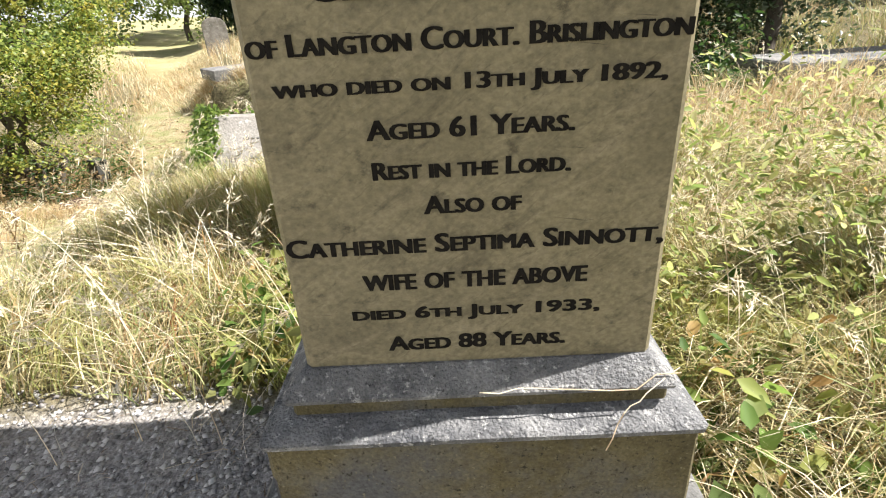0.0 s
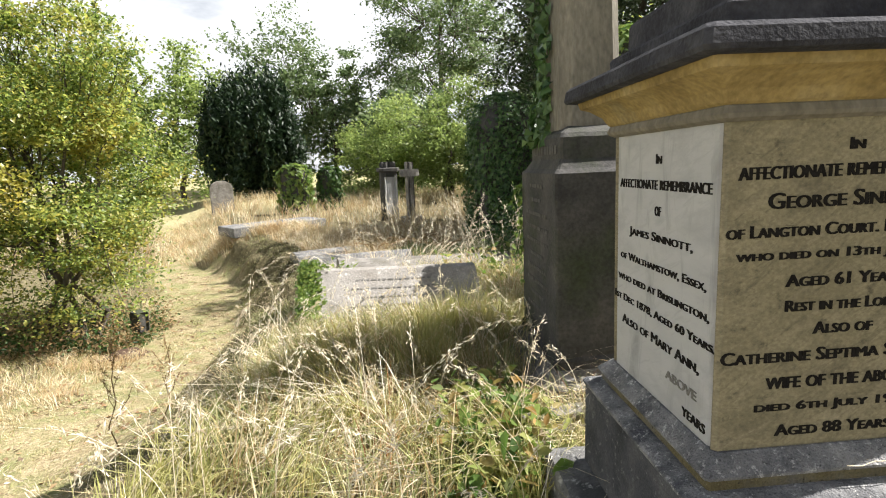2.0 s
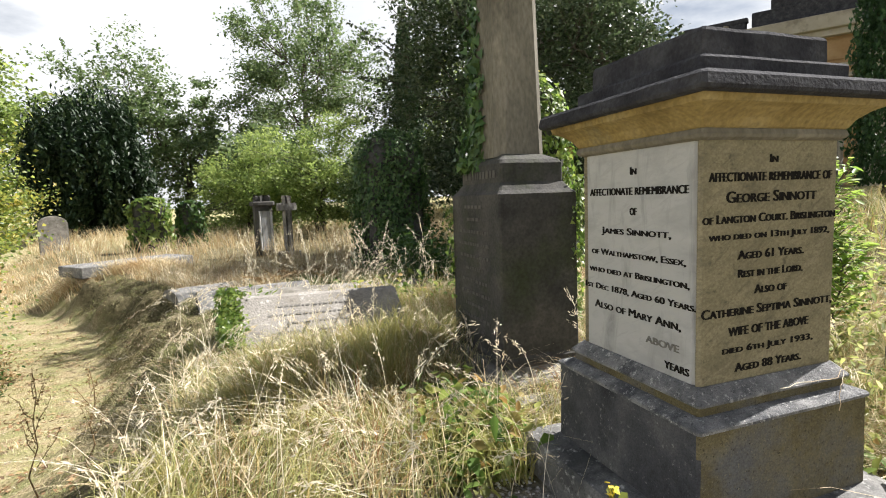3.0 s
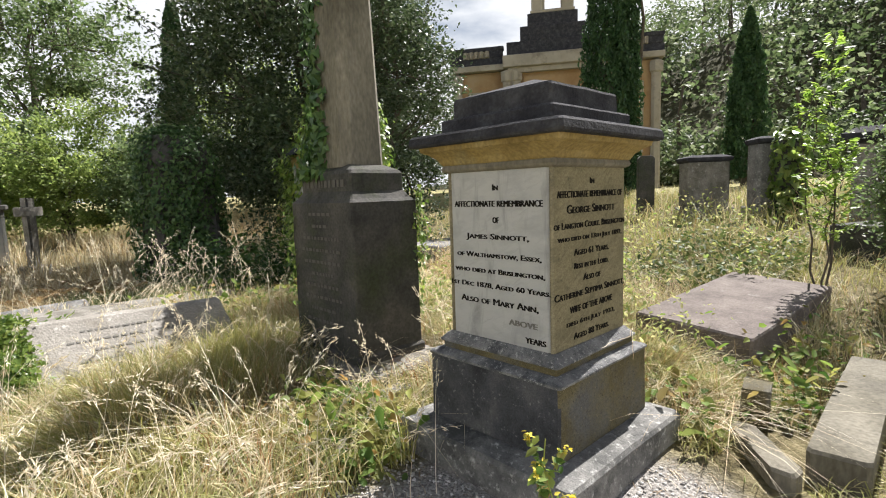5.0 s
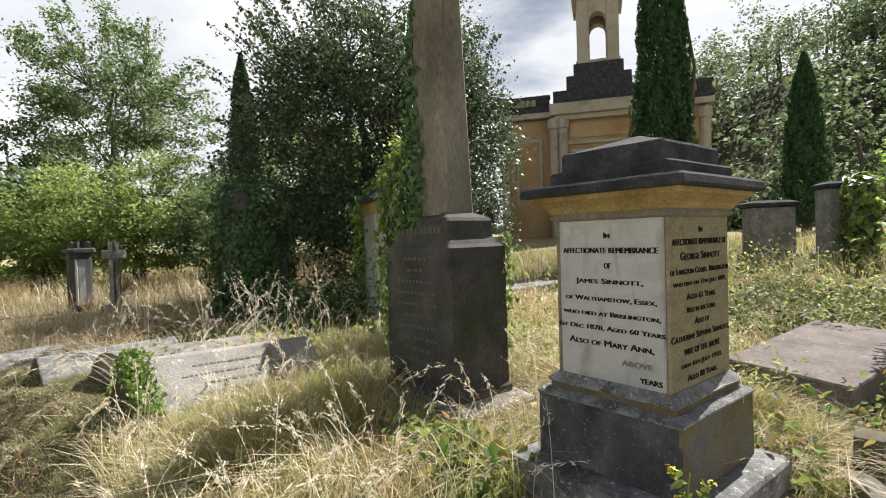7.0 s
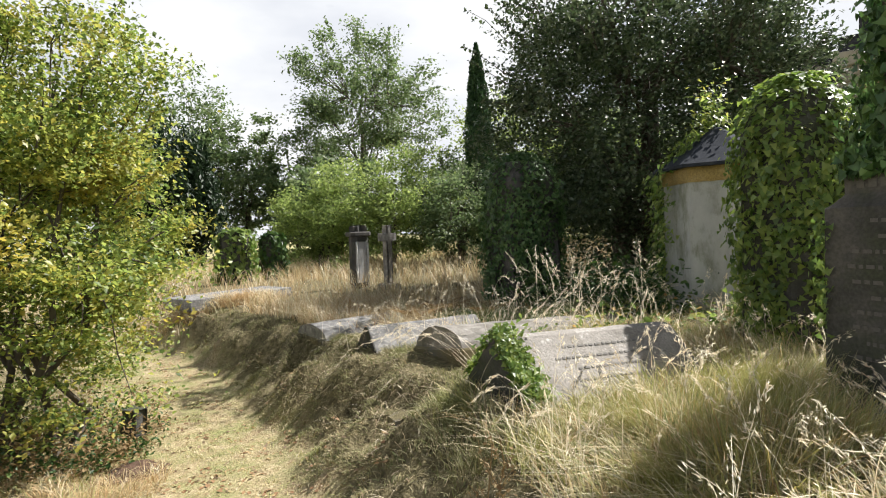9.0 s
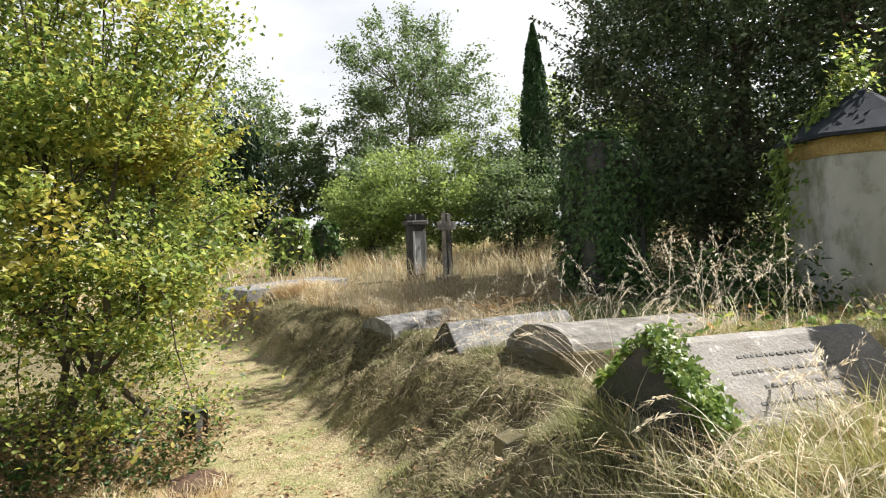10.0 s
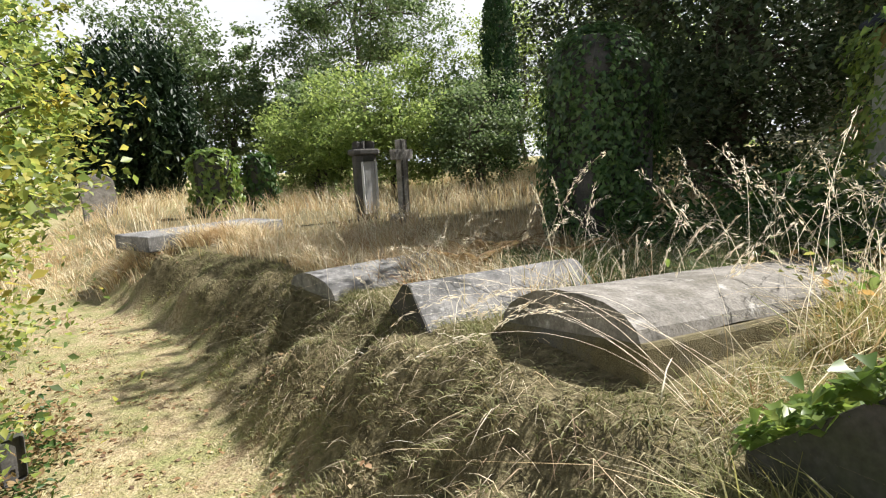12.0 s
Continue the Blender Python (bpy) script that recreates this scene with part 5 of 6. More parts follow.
def sow(rng, n, x0, x1, y0, y1, keep, clump=0.0, lay=False):
    """Places on the ground, in tufts if clump is given; with lay, also the way that each blade leans: out of its tuft and with the wind."""
    p = np.stack([rng.uniform(x0, x1, n), rng.uniform(y0, y1, n)], -1)
    out = np.zeros((n, 2))
    if clump:
        c = np.stack([rng.uniform(x0, x1, n // 14), rng.uniform(y0, y1, n // 14)], -1)
        out = rng.normal(size=(n, 2))
        p = c[rng.integers(0, len(c), n)] + out * clump
    ok = keep(p)
    p, out = p[ok], out[ok]
    b = np.column_stack([p, land(p[:, 0], p[:, 1]) - 0.01])
    if not lay:
        return b
    wind = 2.6 + 1.5 * np.sin(1.3 * p[:, 0] + 0.7 * p[:, 1]) + 1.1 * np.sin(2.3 * p[:, 1] - 1.1 * p[:, 0])
    d = out * 0.8 + np.stack([np.cos(wind), np.sin(wind)], -1) * 0.6 + rng.normal(size=(len(p), 2)) * 0.45
    return b, np.arctan2(d[:, 1], d[:, 0])


def off_path(p, gap):
    return np.abs(p[:, 0] - path_line(p[:, 1])) > gap


def meadow(label, seed, n, box, keep, h, w, lean, mat, clump=0.0, curl=0.6):
    rng = np.random.default_rng(seed)
    b, lay = sow(rng, n, *box, keep, clump, True)
    k = len(b)
    tall = rng.uniform(h[0], h[1], k) * (0.75 + 0.35 * lumps(b[:, 0] * 1.6, b[:, 1] * 1.6))
    return tagged(blades("grass", b, np.clip(tall, 0.015, None), rng.uniform(w[0], w[1], k), rng.uniform(lean[0], lean[1], k), mat, rng, None, label, curl, "stuff", lay), label, "grass")


on_bank = lambda p: p[:, 0] > bank_edge(p[:, 1]) - 0.25
not_grit = lambda p: ~((p[:, 1] < 1.42 + 0.1 * lumps(p[:, 0] * 2, p[:, 1])) & (p[:, 0] > -1.95) & (p[:, 0] < 0.6))
meadow("tall dry straw grass between the tombs", 81, 40000, (-2.7, 2.2, 0.95, 4.4), lambda p: clear_of(p) & on_bank(p) & off_walk(p, 0.55) & not_grit(p), (0.10, 0.46), (0.004, 0.010), (0.15, 1.6), DRYGREEN, 0.06)
meadow("tall dry straw grass on the bank", 82, 39000, (-4.2, 4.5, 4.2, 12.5), lambda p: clear_of(p) & (p[:, 0] > bank_edge(p[:, 1]) + np.where(p[:, 1] < 9, 0.75, 0.1)) & ~((p[:, 0] > -1.3) & (p[:, 1] > 6.0) & (p[:, 1] < 9.2)), (0.18, 0.66), (0.005, 0.012), (0.1, 1.7), STRAW, 0.08)
meadow("short matted grass about the bank tombs", 89, 30000, (-4.2, -1.2, 3.2, 9.3), lambda p: clear_of(p) & (p[:, 0] > bank_edge(p[:, 1]) - 0.1) & (p[:, 0] < bank_edge(p[:, 1]) + 0.95) & off_walk(p, 0.5), (0.04, 0.15), (0.003, 0.008), (0.4, 2.0), BANKGRASS, 0.06)
meadow("matted short grass on the bank's slope", 83, 46000, (-5.0, -1.6, 2.2, 14), lambda p: (p[:, 0] < bank_edge(p[:, 1]) + 0.15) & (p[:, 0] > bank_edge(p[:, 1]) - 1.15) & off_walk(p, 0.5), (0.02, 0.085), (0.005, 0.011), (0.6, 2.4), BANKGRASS, 0.06)
meadow("mown dry grass of the path", 84, 32000, (-6.6, -1.4, -0.9, 10.5), lambda p: (np.abs(p[:, 0] - path_line(p[:, 1])) < 1.3) | ((p[:, 1] < 2.2) & (p[:, 0] > -5) & not_grit(p)), (0.02, 0.075), (0.004, 0.008), (0.4, 2.2), MOWN)
meadow("rank green grass and weeds behind the bank tombs", 90, 15000, (-1.35, 4.4, 5.9, 9.3), lambda p: clear_of(p), (0.12, 0.48), (0.006, 0.014), (0.2, 1.5), SHADEGREEN, 0.07)
meadow("lumpy tufts of matted grass on the bank's slope", 91, 16000, (-5.0, -1.6, 2.4, 13.5), lambda p: clear_of(p) & (p[:, 0] < bank_edge(p[:, 1]) + 0.1) & (p[:, 0] > bank_edge(p[:, 1]) - 1.2) & off_walk(p, 0.55), (0.04, 0.12), (0.005, 0.010), (0.5, 1.8), BANKGRASS, 0.035)
meadow("small pale tufts in the mown path", 92, 9000, (-6.4, -2.0, 1.5, 12), lambda p: np.abs(p[:, 0] - path_line(p[:, 1])) < 1.15, (0.03, 0.085), (0.004, 0.008), (0.4, 1.6), DRYGREEN, 0.03)
rng = np.random.default_rng(93)
p = sow(rng, 13000, -6.8, -1.5, 1.2, 12.5, lambda p: (np.abs(p[:, 0] - path_line(p[:, 1])) < 1.35) & (lumps(p[:, 0] * 2.4, p[:, 1] * 2.4) > -0.1 + 0.5 * rng.random(len(p))))
p[:, 2] += 0.018
tagged(leaf_cloud("fallen_leaves", p, np.full(len(p), 0.03), DEADLEAF, rng, up=3.0, kind="stuff", plain=True), "small brown fallen leaves littering the path", "leaves", kind="stuff")
meadow("tall yellow-green weeds beside the ledger stone", 94, 9000, (0.75, 1.8, 0.5, 2.2), lambda p: clear_of(p) & (p[:, 0] + 0.3 * p[:, 1] > 1.15), (0.15, 0.55), (0.004, 0.010), (0.2, 1.3), DRYGREEN, 0.05)
meadow("short dry grass along the far path", 95, 12000, (-9.8, -2.5, 13.0, 24), lambda p: np.abs(p[:, 0] - path_line(p[:, 1])) < 1.4, (0.15, 0.55), (0.009, 0.016), (0.3, 1.4), STRAW, 0.12)
meadow("rough dry grass at the bush's foot", 85, 16000, (-8, -4.2, 1, 14), lambda p: p[:, 0] < path_line(p[:, 1]) - 0.75, (0.06, 0.26), (0.004, 0.008), (0.2, 1.2), DRYGREEN, 0.09)
meadow("straw grass and weeds beside the tomb", 86, 19000, (0.55, 6.5, -1.2, 4.8), lambda p: clear_of(p) & off_walk(p, 0.7), (0.06, 0.42), (0.004, 0.008), (0.2, 1.6), DRYGREEN, 0.08)
meadow("straw stalks over the weeds beside the tomb", 90, 11000, (0.58, 3.4, 0.3, 4.2), lambda p: clear_of(p), (0.15, 0.55), (0.002, 0.005), (0.3, 1.8), STRAW, 0.07)
meadow("far dry grass among the graves", 87, 15000, (-12, 9, 12, 27), lambda p: off_path(p, 1.2) & ~((np.abs(p[:, 0] + 5.0) < 1.4) & (np.abs(p[:, 1] - 13.8) < 1.2)), (0.45, 1.0), (0.009, 0.018), (0.15, 0.9), STRAW, 0.16)
meadow("far dry grass before the headstones", 88, 16000, (5.5, 16, -4, 12), lambda p: p[:, 0] > 0, (0.30, 0.80), (0.008, 0.016), (0.15, 1.2), DRYGREEN, 0.16)


def seed_stems(label, seed, n, box, keep, h, lean):
    """Tall oat-grass stems with nodding, feathered heads."""
    rng = np.random.default_rng(seed)
    b = sow(rng, n, *box, keep)
    vs, fs = [], []
    for x, y, z in b:
        hh, le, a = rng.uniform(*h), rng.uniform(*lean), rng.uniform(0, 2 * math.pi)
        d = np.array([math.cos(a), math.sin(a), 0])
        sd = np.array([-d[1], d[0], 0])
        pts = []
        for f in np.linspace(0, 1, 9):
            pts.append(np.array([x, y, z]) + d * le * hh * f ** 2.2 + np.array([0, 0, hh * (f - 0.30 * le * f ** 4)]))
        for k, p in enumerate(pts):
            w = 0.0016 * (1 - 0.5 * k / 8)
            vs += [p - sd * w, p + sd * w]
        o = len(vs) - 18
        fs += [(o + 2 * k, o + 2 * k + 1, o + 2 * k + 3, o + 2 * k + 2) for k in range(8)]
        for k in range(26):
            f = rng.uniform(5.4, 7.99)
            i = int(f)
            p = pts[i] + (pts[i + 1] - pts[i]) * (f - i)
            q = p + rng.normal(size=3) * 0.010 + d * 0.008
            t = rng.normal(size=3) * 0.006 + (pts[i + 1] - pts[i]) / np.linalg.norm(pts[i + 1] - pts[i]) * 0.014
            s2 = np.cross(t, rng.normal(size=3))
            s2 = s2 / (np.linalg.norm(s2) + 1e-9) * 0.0028
            o = len(vs)
            vs += [q - t, q + s2, q + t, q - s2]
            fs += [(o, o + 1, o + 2, o + 3)]
    return tagged(mesh_part("oat_grass", [tuple(v) for v in vs], fs, SEED), label, "grass", kind="stuff")


seed_stems("tall oat grass with nodding pale seed heads", 91, 260, (-2.4, 1.5, 1.1, 4.2), lambda p: clear_of(p) & on_bank(p) & off_walk(p, 0.7), (0.45, 0.8), (0.2, 0.9))
seed_stems("tall oat grass with nodding seed heads on the bank", 92, 150, (-3.2, 3.5, 4.2, 11), lambda p: clear_of(p) & on_bank(p), (0.5, 0.95), (0.2, 1.0))


def weeds(label, seed, n, box, keep, size, mat, h=(0.05, 0.3), long=1.7):
    """Low leafy weeds: stems with broad leaves."""
    rng = np.random.default_rng(seed)
    b = sow(rng, n, *box, keep)
    p = np.repeat(b, 9, 0)
    f = rng.uniform(0, 1, len(p))
    tall = np.repeat(rng.uniform(*h, len(b)), 9)
    p = p + np.stack([rng.normal(size=len(p)) * 0.07, rng.normal(size=len(p)) * 0.07, f * tall + 0.02], -1)
    return tagged(leaf_cloud("weeds", p, np.full(len(p), size), mat, rng, up=0.7, long=long, kind="stuff"), label, "weeds")


weeds("green bramble and nettle leaves beside the tomb", 95, 150, (0.55, 2.6, -0.2, 2.4), lambda p: clear_of(p), 0.040, WEED, (0.05, 0.4))
weeds("broad green nettle leaves beside the tomb", 106, 85, (0.58, 1.5, -0.1, 1.9), lambda p: clear_of(p), 0.055, WEED, (0.03, 0.28))
weeds("green weeds at the foot of the tomb", 96, 120, (-0.85, -0.45, 1.5, 2.3), lambda p: clear_of(p), 0.05, WEED, (0.05, 0.28))
weeds("tall yellow-green weeds against the ledger stone", 98, 120, (1.1, 1.95, 0.75, 1.9), lambda p: p[:, 0] < 1.95, 0.020, YELLOWWEED, (0.15, 0.72), 2.4)
weeds("tall yellow-green weeds behind the tomb", 97, 520, (0.66, 2.8, 1.5, 3.5), lambda p: clear_of(p), 0.021, YELLOWWEED, (0.2, 1.0), 2.6)
weeds("rank brambles and nettles before the capped tombs", 107, 420, (3.6, 8.6, 0.9, 5.2), lambda p: lumps(p[:, 0] * 0.9, p[:, 1] * 0.9) > -0.15, 0.03, YELLOWWEED, (0.15, 0.75), 2.2)
weeds("dark brambles behind the ledger stone", 108, 260, (3.4, 6.2, 0.9, 2.6), lambda p: p[:, 0] > 3.4, 0.042, SHADEGREEN, (0.1, 0.5))
rng = np.random.default_rng(98)
f = rng.uniform(0, 1, 800)
g = rng.uniform(0, 1, 800) ** 2
pl = np.stack([-0.045 + 0.16 * g + rng.normal(size=800) * 0.012, -0.46 * f, 0.535 - 0.36 * f + 0.02 + rng.normal(size=800) * 0.018], -1)
nr = np.tile(np.array([[-0.35, -0.5, 0.8]]), (800, 1))
ivy_on("ivy", pl, nr, 0.030, IVY_BRIGHT, ivt, 99)
pl = pl + rng.normal(size=pl.shape) * np.array([0.03, 0.03, 0.03]) - np.array([-0.02, 0, 0.03])
ivy_on("ivy", pl, nr, 0.032, IVY_BRIGHT, ivt, 97)
f = rng.uniform(0, 1, 500)
pl = np.stack([-0.03 + 0.5 * rng.uniform(0, 1, 500) ** 2, 0.06 + 0.44 * f, 0.53 - 0.40 * f + rng.normal(size=500) * 0.03], -1)
ivy_on("ivy", pl, np.tile(np.array([[-0.4, 0.4, 0.8]]), (500, 1)), 0.042, IVY_BRIGHT, ivt, 100)


def arching(label, seed, roots, reach, h):
    """Long bent grass stems that hang over in an arc, with feathered ends."""
    rng = np.random.default_rng(seed)
    vs, fs = [], []
    for x, y, a in roots:
        a += rng.uniform(-0.25, 0.25)
        rr, hh = reach * rng.uniform(0.75, 1.15), h * rng.uniform(0.7, 1.2)
        z = drop(x, y)
        d = np.array([math.cos(a), math.sin(a), 0])
        sd = np.array([-d[1], d[0], 0.0])
        pts = [np.array([x, y, z]) + d * rr * f + np.array([0, 0, hh * (2.5 * f - 2.1 * f * f)]) for f in np.linspace(0, 1, 13)]
        o = len(vs)
        for k, q in enumerate(pts):
            w = 0.0022 * (1 - 0.6 * k / 12)
            vs += [q - sd * w, q + sd * w]
        fs += [(o + 2 * k, o + 2 * k + 1, o + 2 * k + 3, o + 2 * k + 2) for k in range(12)]
        for k in range(40):
            f = rng.uniform(8.2, 11.99)
            i = int(f)
            q = pts[i] + (pts[i + 1] - pts[i]) * (f - i) + rng.normal(size=3) * 0.006
            t = (pts[i + 1] - pts[i]) / np.linalg.norm(pts[i + 1] - pts[i]) * 0.018 + rng.normal(size=3) * 0.005
            s2 = np.cross(t, rng.normal(size=3))
            s2 = s2 / (np.linalg.norm(s2) + 1e-9) * 0.003
            o = len(vs)
            vs += [q - t, q + s2, q + t, q - s2]
            fs += [(o, o + 1, o + 2, o + 3)]
    return tagged(mesh_part("arching_grass", [tuple(v) for v in vs], fs, SEED), label, "grass", kind="stuff")


rnd = random.Random(8)
arching("long bleached grass stems arching over a grave", 101, [(-1.75 + rnd.uniform(-0.12, 0.2), 5.02 + rnd.uniform(-0.1, 0.15), 2.35 + rnd.uniform(-0.5, 0.4)) for _ in range(9)], 1.25, 0.5)
arching("tangle of bleached bent grass stems on the bank", 102, [(rnd.uniform(-0.6, 1.6), rnd.uniform(5.2, 7.4), rnd.uniform(2.2, 4.6)) for _ in range(42)], 0.7, 0.7)
arching("bleached bent grass stems between tombs", 103, [(rnd.uniform(-2.2, 0.2), rnd.uniform(2.9, 3.6), rnd.uniform(0, 6.2)) for _ in range(50)], 0.6, 0.5)
weeds("dark bramble thicket before the mausoleum", 104, 800, (0.2, 3.6, 5.9, 9.2), lambda p: np.hypot(p[:, 0] - MX, p[:, 1] - MY) > 0.85, 0.05, IVY, (0.3, 1.0))
weeds("bramble leaves along the bank top", 105, 260, (-0.9, 2.2, 4.9, 6.6), lambda p: clear_of(p), 0.05, WEED, (0.1, 0.45))


def gravel(label, seed, n, box, keep, size, mat):
    """Loose chippings: small six-cornered stones."""
    rng = np.random.default_rng(seed)
    b = sow(rng, n, *box, keep)
    k = len(b)
    c = np.array([(1, 0, 0), (-1, 0, 0), (0, 1, 0), (0, -1, 0), (0, 0, 0.7), (0, 0, -0.7)], float)
    v = c[None] * rng.uniform(size[0], size[1], (k, 1, 1)) * rng.uniform(0.55, 1.3, (k, 6, 1))
    a = rng.uniform(0, 6.3, k)
    rot = np.stack([np.stack([np.cos(a), -np.sin(a)], -1), np.stack([np.sin(a), np.cos(a)], -1)], 1)
    v[:, :, :2] = np.einsum("kij,kpj->kpi", rot, v[:, :, :2])
    v += b[:, None] + np.array([0, 0, 0.012])
    f = np.array([(0, 2, 4), (2, 1, 4), (1, 3, 4), (3, 0, 4), (2, 0, 5), (1, 2, 5), (3, 1, 5), (0, 3, 5)])
    loops = (f[None] + (np.arange(k) * 6)[:, None, None]).ravel()
    return tagged(array_mesh("gravel", v.reshape(-1, 3), loops, np.arange(8 * k) * 3, mat, None, label, "stuff"), label, "gravel")


STONECHIP = leafy("stone_chips", [(0.16, 0.15, 0.14), (0.34, 0.32, 0.30), (0.55, 0.53, 0.50), (0.70, 0.68, 0.65)], 0.0, 0.9, 0.2)
LITTER = leafy("dead_litter", [(0.16, 0.11, 0.07), (0.30, 0.22, 0.14), (0.50, 0.42, 0.30), (0.62, 0.55, 0.42)], 0.1, 0.8, 0.2)
gravel("pale loose gravel chippings before the tomb", 111, 8000, (-2.1, 0.2, -0.9, 1.5), lambda p: clear_of(p), (0.005, 0.015), STONECHIP)
meadow("dead stalks strewn over the gravel", 112, 7000, (-2.1, 2.6, -0.8, 1.6), lambda p: clear_of(p), (0.03, 0.10), (0.002, 0.005), (2.0, 6.0), LITTER, 0.0, 0.9)
meadow("dead stalks and leaves strewn on the path", 113, 16000, (-6.5, -2.2, -0.6, 9), lambda p: p[:, 0] < bank_edge(p[:, 1]) + 0.1, (0.02, 0.07), (0.003, 0.008), (1.5, 5.0), LITTER, 0.0, 0.9)

# tall grass along the feet of the two nearest bank tombs
meadow("tall grass against the barrel tomb", 131, 9000, (-1.75, 0.4, 4.75, 5.2), lambda p: on_bank(p), (0.08, 0.32), (0.003, 0.007), (0.3, 1.6), DRYGREEN, 0.05)
meadow("tall yellow-green grass before the coped tomb", 132, 16000, (-1.85, 1.0, 2.6, 3.75), lambda p: clear_of(p) & off_walk(p, 0.8), (0.20, 0.52), (0.004, 0.009), (0.15, 1.2), DRYGREEN, 0.05)
meadow("rank grass round the ledger stone", 133, 12000, (1.1, 2.4, 0.6, 1.9), lambda p: ~((p[:, 0] > 1.75) & (p[:, 1] < 1.35)), (0.12, 0.5), (0.003, 0.006), (0.2, 1.4), DRYGREEN, 0.06)
seed_stems("tall upright oat grass stems by the barrel tomb", 134, 60, (-1.9, 0.4, 4.6, 6.6), lambda p: clear_of(p) & on_bank(p), (0.8, 1.25), (0.1, 0.5))
seed_stems("oat grass stems before the mausoleum", 135, 26, (-0.6, 1.8, 4.8, 7.0), lambda p: clear_of(p), (0.7, 1.2), (0.3, 1.1))


def fern(at, n, length, seed):
    """A dried fern: arching fronds with paired leaflets."""
    rng = np.random.default_rng(seed)
    e = thing("fern", (at[0], at[1], drop(*at)), "dried brown fern on the bank", "fern", "ferns on the bank")
    for k in range(n):
        a = k * 2 * math.pi / n + rng.uniform(-0.3, 0.3)
        d = np.array([math.cos(a), math.sin(a), 0])
        sd = np.array([-d[1], d[0], 0])
        vs, fs = [], []
        for i in range(18):
            f = (i + 1) / 18
            c = d * length * 0.75 * f + np.array([0, 0, length * (1.05 * f - 0.55 * f * f)])
            w = length * 0.17 * math.sin(math.pi * min(1, 0.12 + f * 0.9)) + 0.006
            for sg in (-1, 1):
                o = len(vs)
                vs += [c, c + sd * sg * w * 0.5 + d * 0.016, c + sd * sg * w - np.array([0, 0, 0.02]), c + sd * sg * w * 0.5 - d * 0.010]
                fs += [(o, o + 1, o + 2, o + 3)]
        mesh_part("frond", [tuple(v) for v in vs], fs, FERN, e)
    return e


fern((-1.55, 8.4), 10, 0.62, 141)
fern((-1.0, 8.9), 9, 0.66, 142)
fern((-0.5, 8.3), 9, 0.55, 143)

weeds("brown dead undergrowth beneath the bush", 151, 1000, (-7.2, -4.9, 5.3, 8.6), lambda p: np.hypot(p[:, 0] + 5.95, p[:, 1] - 7.2) < 1.35, 0.026, FERN, (0.1, 0.6))
weeds("dark ivy beneath the bush", 152, 600, (-7.2, -4.9, 5.3, 8.6), lambda p: np.hypot(p[:, 0] + 5.95, p[:, 1] - 7.2) < 1.3, 0.032, IVY, (0.05, 0.5))


def dead_stalk(pts, label, r0=0.0012):
    bm = bmesh.new()
    for k, (a, b) in enumerate(zip(pts, pts[1:])):
        limb(bm, a, b, r0, r0 * 0.9, 0, k, 3, 5)
    return tagged(part("dead_stalk", bm, SEED, None), label, "grass stalk", "stalks on the ledge")


dead_stalk([(0.035, 0.712, 0.615), (0.14, 0.708, 0.622), (0.27, 0.705, 0.612), (0.40, 0.725, 0.628)], "pale dead grass stalk lying on the tomb's ledge")
dead_stalk([(0.40, 0.735, 0.632), (0.33, 0.700, 0.606), (0.285, 0.676, 0.585), (0.255, 0.660, 0.515)], "pale dead grass stalk hanging over the tomb's ledge")


def dock(at, h, seed, label, mat, flower=None, category="weed"):
    """An upright branched weed with a stiff stem, small leaves and a head of seeds or flowers."""
    rng = np.random.default_rng(seed)
    e = thing("dock_plant" if flower is None else "ragwort_plant", (at[0], at[1], drop(*at)), label, category)
    bm, tips, along = bmesh.new(), [], []
    limb(bm, (0, 0, -0.03), (0.03, 0.02, h), 0.005, 0.002, 0, seed, 6, 5)
    for k in range(7):
        f = 0.35 + 0.08 * k
        a = k * 2.4
        ln = h * 0.28 * (1.1 - 0.6 * f)
        b0 = Vector((0.03 * f, 0.02 * f, h * f))
        tip = b0 + Vector((math.cos(a) * ln * 0.6, math.sin(a) * ln * 0.6, ln))
        limb(bm, b0, tip, 0.0025, 0.0012, 0, seed + k, 3, 4)
        tips.append(tip)
        along += [b0.lerp(tip, q) for q in np.linspace(0.2, 1, 14)]
    part("stem", bm, FERN if flower is None else WEED, e)
    p = np.array([list(v) for v in along]) + rng.normal(size=(len(along), 3)) * 0.008
    leaf_cloud("leaves", p, np.full(len(p), 0.011 if flower is None else 0.03), mat, rng, e, kind="stuff")
    if flower is not None:
        q = np.repeat(np.array([list(v) for v in tips]), 9, 0) + rng.normal(size=(len(tips) * 9, 3)) * 0.010
        leaf_cloud("flowers", q, np.full(len(q), 0.014), flower, rng, e, kind="stuff", up=2)
    return e


YELLOW = leafy("yellow_petals", [(0.60, 0.48, 0.05), (0.75, 0.62, 0.10)], 0.3, 0.6)
dock((-2.75, 2.45), 0.75, 161, "dry brown dock stalk beside the mown path", FERN)
dock((-2.6, 2.75), 0.6, 162, "dry brown dock stalk beside the mown path", FERN)
dock((-0.86, 0.40), 0.60, 164, "slender ragwort with small yellow flowers by the tomb", WEED, YELLOW)
slab("kerb_stone", (-0.43, 2.02, 0.0), 0.75, 0.12, 0.13, "pale kerb stone between the two monuments", PALESTONE, 4, seed=21, category="kerb stone")

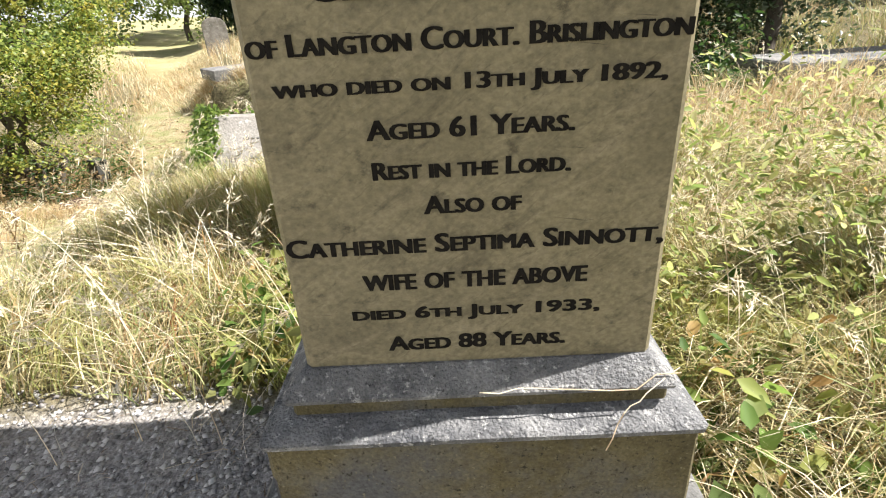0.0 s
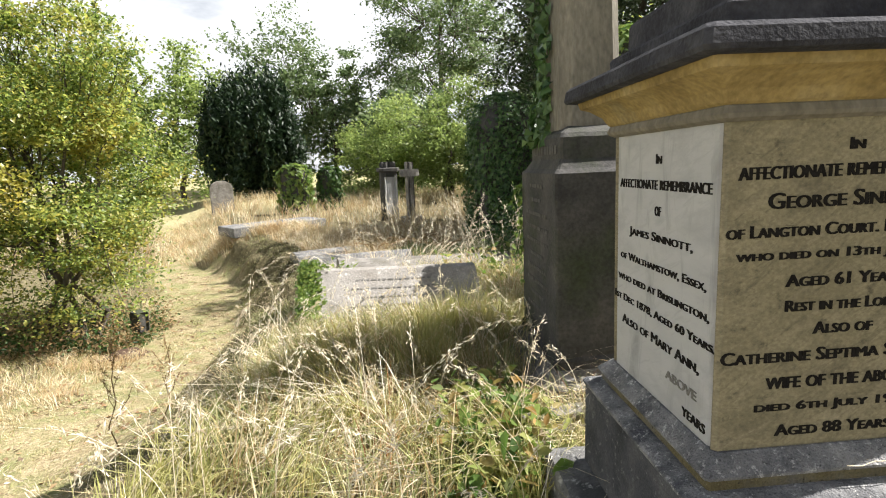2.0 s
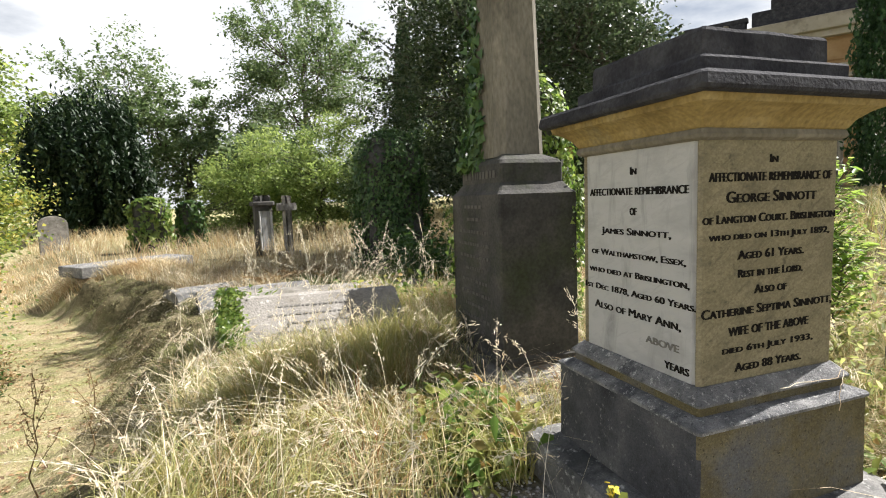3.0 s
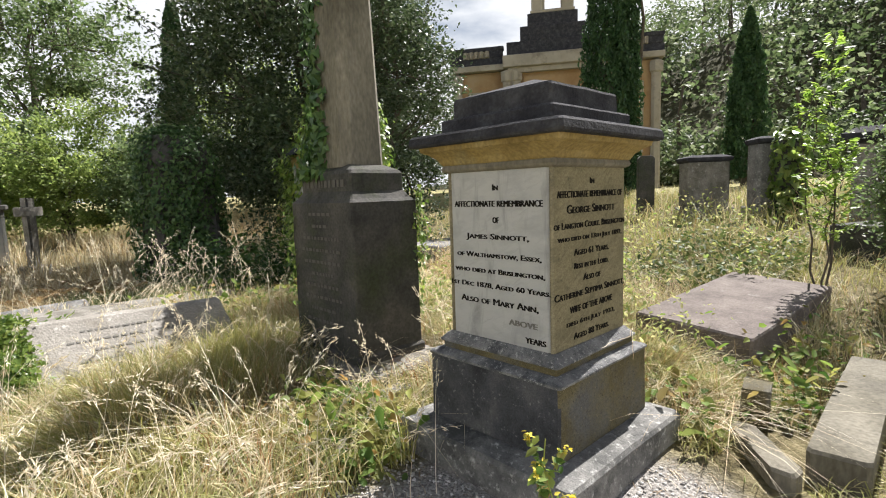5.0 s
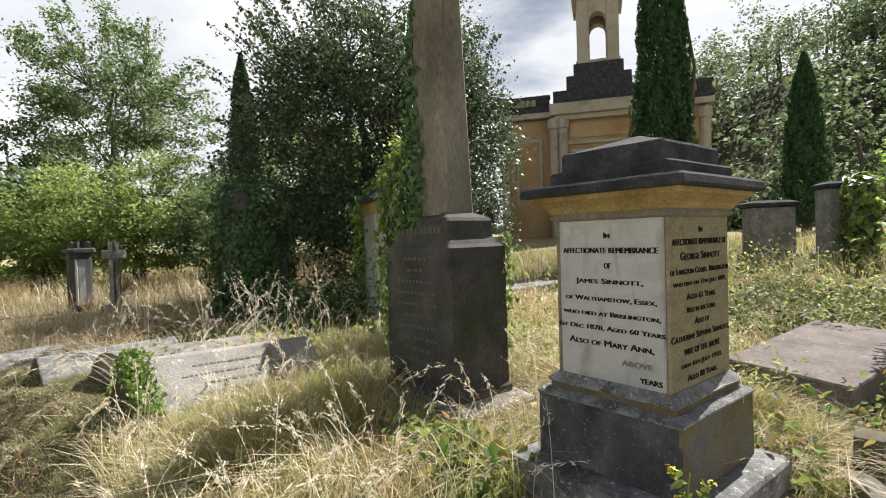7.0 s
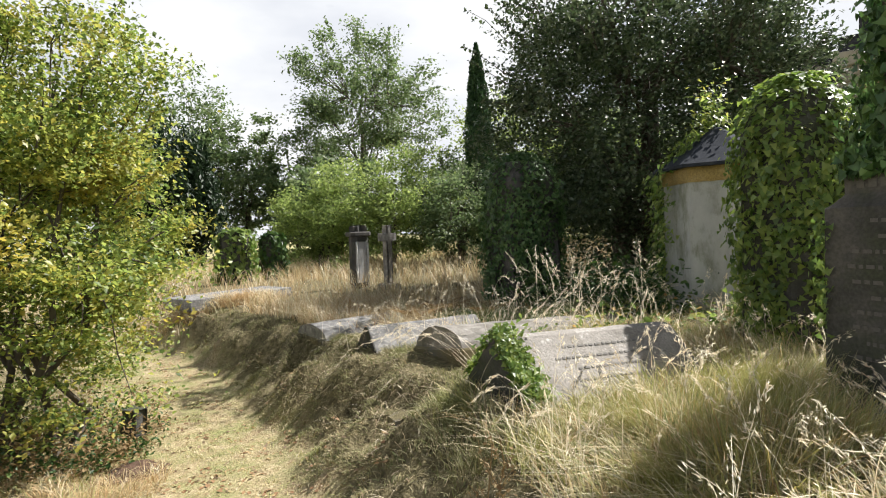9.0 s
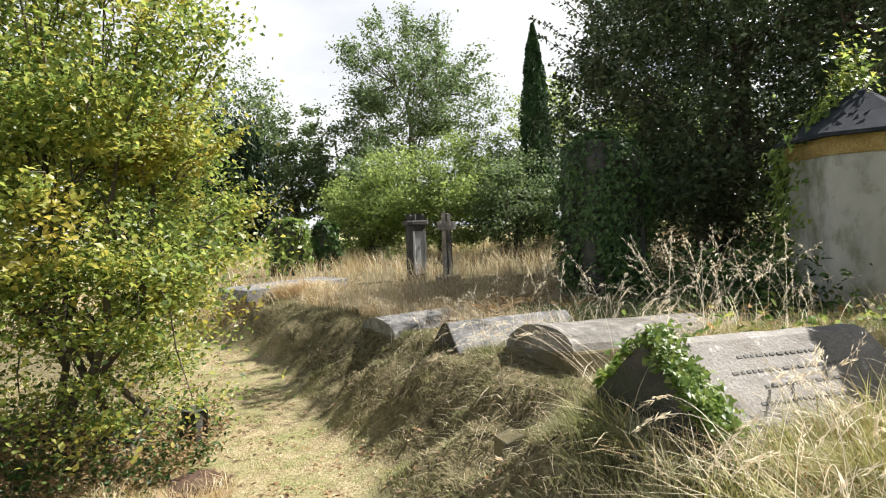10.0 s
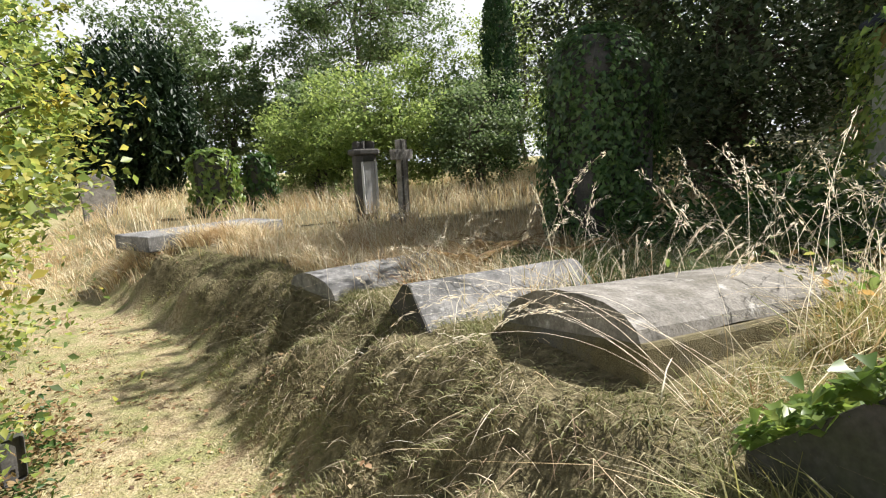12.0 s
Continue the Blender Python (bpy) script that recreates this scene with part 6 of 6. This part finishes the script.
meadow("tall clumps of green grass before the coped tomb", 136, 7000, (-1.7, -0.3, 2.5, 3.35), lambda p: off_walk(p, 0.9), (0.30, 0.68), (0.003, 0.006), (0.1, 0.7), DRYGREEN, 0.05)
meadow("rank grass at the coped tomb's end", 137, 5000, (-2.45, -1.98, 3.6, 4.75), lambda p: p[:, 0] > -9, (0.08, 0.24), (0.003, 0.007), (0.2, 1.4), BANKGRASS, 0.05)
meadow("straw hanging over the far ledger stone", 138, 2600, (-6.1, -3.6, 12.7, 13.4), lambda p: p[:, 0] > -9, (0.3, 0.6), (0.008, 0.016), (0.4, 1.4), STRAW, 0.1)

STALK = leafy("bleached_stalks", [(0.62, 0.52, 0.34), (0.76, 0.68, 0.50), (0.54, 0.40, 0.22), (0.82, 0.77, 0.64)], 0.15, 0.55)
meadow("bleached straw stalks leaning over the grass", 171, 2600, (-2.4, 1.8, 1.5, 4.3), lambda p: clear_of(p) & on_bank(p) & off_walk(p, 0.8), (0.30, 0.70), (0.003, 0.0055), (0.5, 2.6), STALK, 0.0, 0.5)
meadow("bleached straw stalks leaning over the bank", 172, 4200, (-3.6, 3.6, 4.4, 11.5), lambda p: clear_of(p) & (p[:, 0] > bank_edge(p[:, 1]) + 0.2), (0.30, 0.80), (0.004, 0.007), (0.5, 2.6), STALK, 0.0, 0.5)
meadow("bleached straw stalks among the weeds", 173, 1500, (0.6, 4.2, 0.4, 4.4), lambda p: clear_of(p), (0.25, 0.65), (0.003, 0.0055), (0.4, 2.2), STALK, 0.0, 0.5)
meadow("coarse broken straw on the bank's slope", 174, 900, (-4.4, -1.7, 3.2, 10), lambda p: (p[:, 0] < bank_edge(p[:, 1]) + 0.3) & (p[:, 0] > bank_edge(p[:, 1]) - 0.8) & off_walk(p, 0.6), (0.10, 0.26), (0.003, 0.006), (0.8, 3.0), STALK, 0.0, 0.7)
meadow("rusty dead docks and grass between the monuments", 175, 3600, (-1.7, 1.3, 1.7, 4.0), lambda p: clear_of(p) & off_walk(p, 0.8) & (lumps(p[:, 0] * 2.2, p[:, 1] * 2.2) > 0.0), (0.12, 0.48), (0.003, 0.007), (0.1, 1.2), RUST, 0.05)
meadow("rusty dead grass on the bank top", 176, 3600, (-3.0, 2.5, 5.0, 12.0), lambda p: clear_of(p) & (p[:, 0] > bank_edge(p[:, 1]) + 0.3) & (lumps(p[:, 0] * 1.3, p[:, 1] * 1.3) > 0.1), (0.15, 0.5), (0.004, 0.009), (0.1, 1.2), RUST, 0.06)
meadow("rusty dead grass beside the ledger stone", 177, 1600, (0.7, 2.2, 0.3, 2.2), lambda p: clear_of(p) & (lumps(p[:, 0] * 2.5, p[:, 1] * 2.5) > 0.1), (0.10, 0.42), (0.003, 0.006), (0.1, 1.2), RUST, 0.05)
meadow("tangled dry grass and weeds before the kerb post", 178, 9000, (0.42, 2.3, -0.55, 0.75), lambda p: clear_of(p) & off_walk(p, 0.45), (0.04, 0.24), (0.003, 0.007), (0.3, 2.0), DRYGREEN, 0.05)
meadow("bleached straw stalks bent over the weeds beside the tomb", 179, 1500, (0.58, 3.0, 0.3, 3.4), lambda p: clear_of(p), (0.25, 0.7), (0.003, 0.006), (0.8, 3.0), STALK, 0.0, 0.6)
meadow("tall green and straw grass before the barrel tomb", 180, 5200, (-1.1, 0.9, 4.95, 5.3), lambda p: clear_of(p), (0.22, 0.58), (0.003, 0.007), (0.15, 1.2), DRYGREEN, 0.05)
meadow("rank dark grass over the barrel tomb's far end", 181, 3600, (-0.5, 1.2, 6.1, 7.0), lambda p: p[:, 1] > 6.25, (0.25, 0.65), (0.004, 0.009), (0.2, 1.4), SHADEGREEN, 0.06)
meadow("dry straw grass at the path's edge before the bush", 182, 9000, (-6.6, -4.35, 3.0, 6.3), lambda p: p[:, 0] < path_line(p[:, 1]) - 0.3, (0.05, 0.22), (0.004, 0.008), (0.3, 1.8), STRAW, 0.06)
gravel("crumbled clods of reddish earth on the mound", 183, 420, (-5.2, -4.55, 6.0, 6.6), lambda p: np.hypot(p[:, 0] + 4.87, p[:, 1] - 6.3) < 0.30, (0.012, 0.04), SOIL)
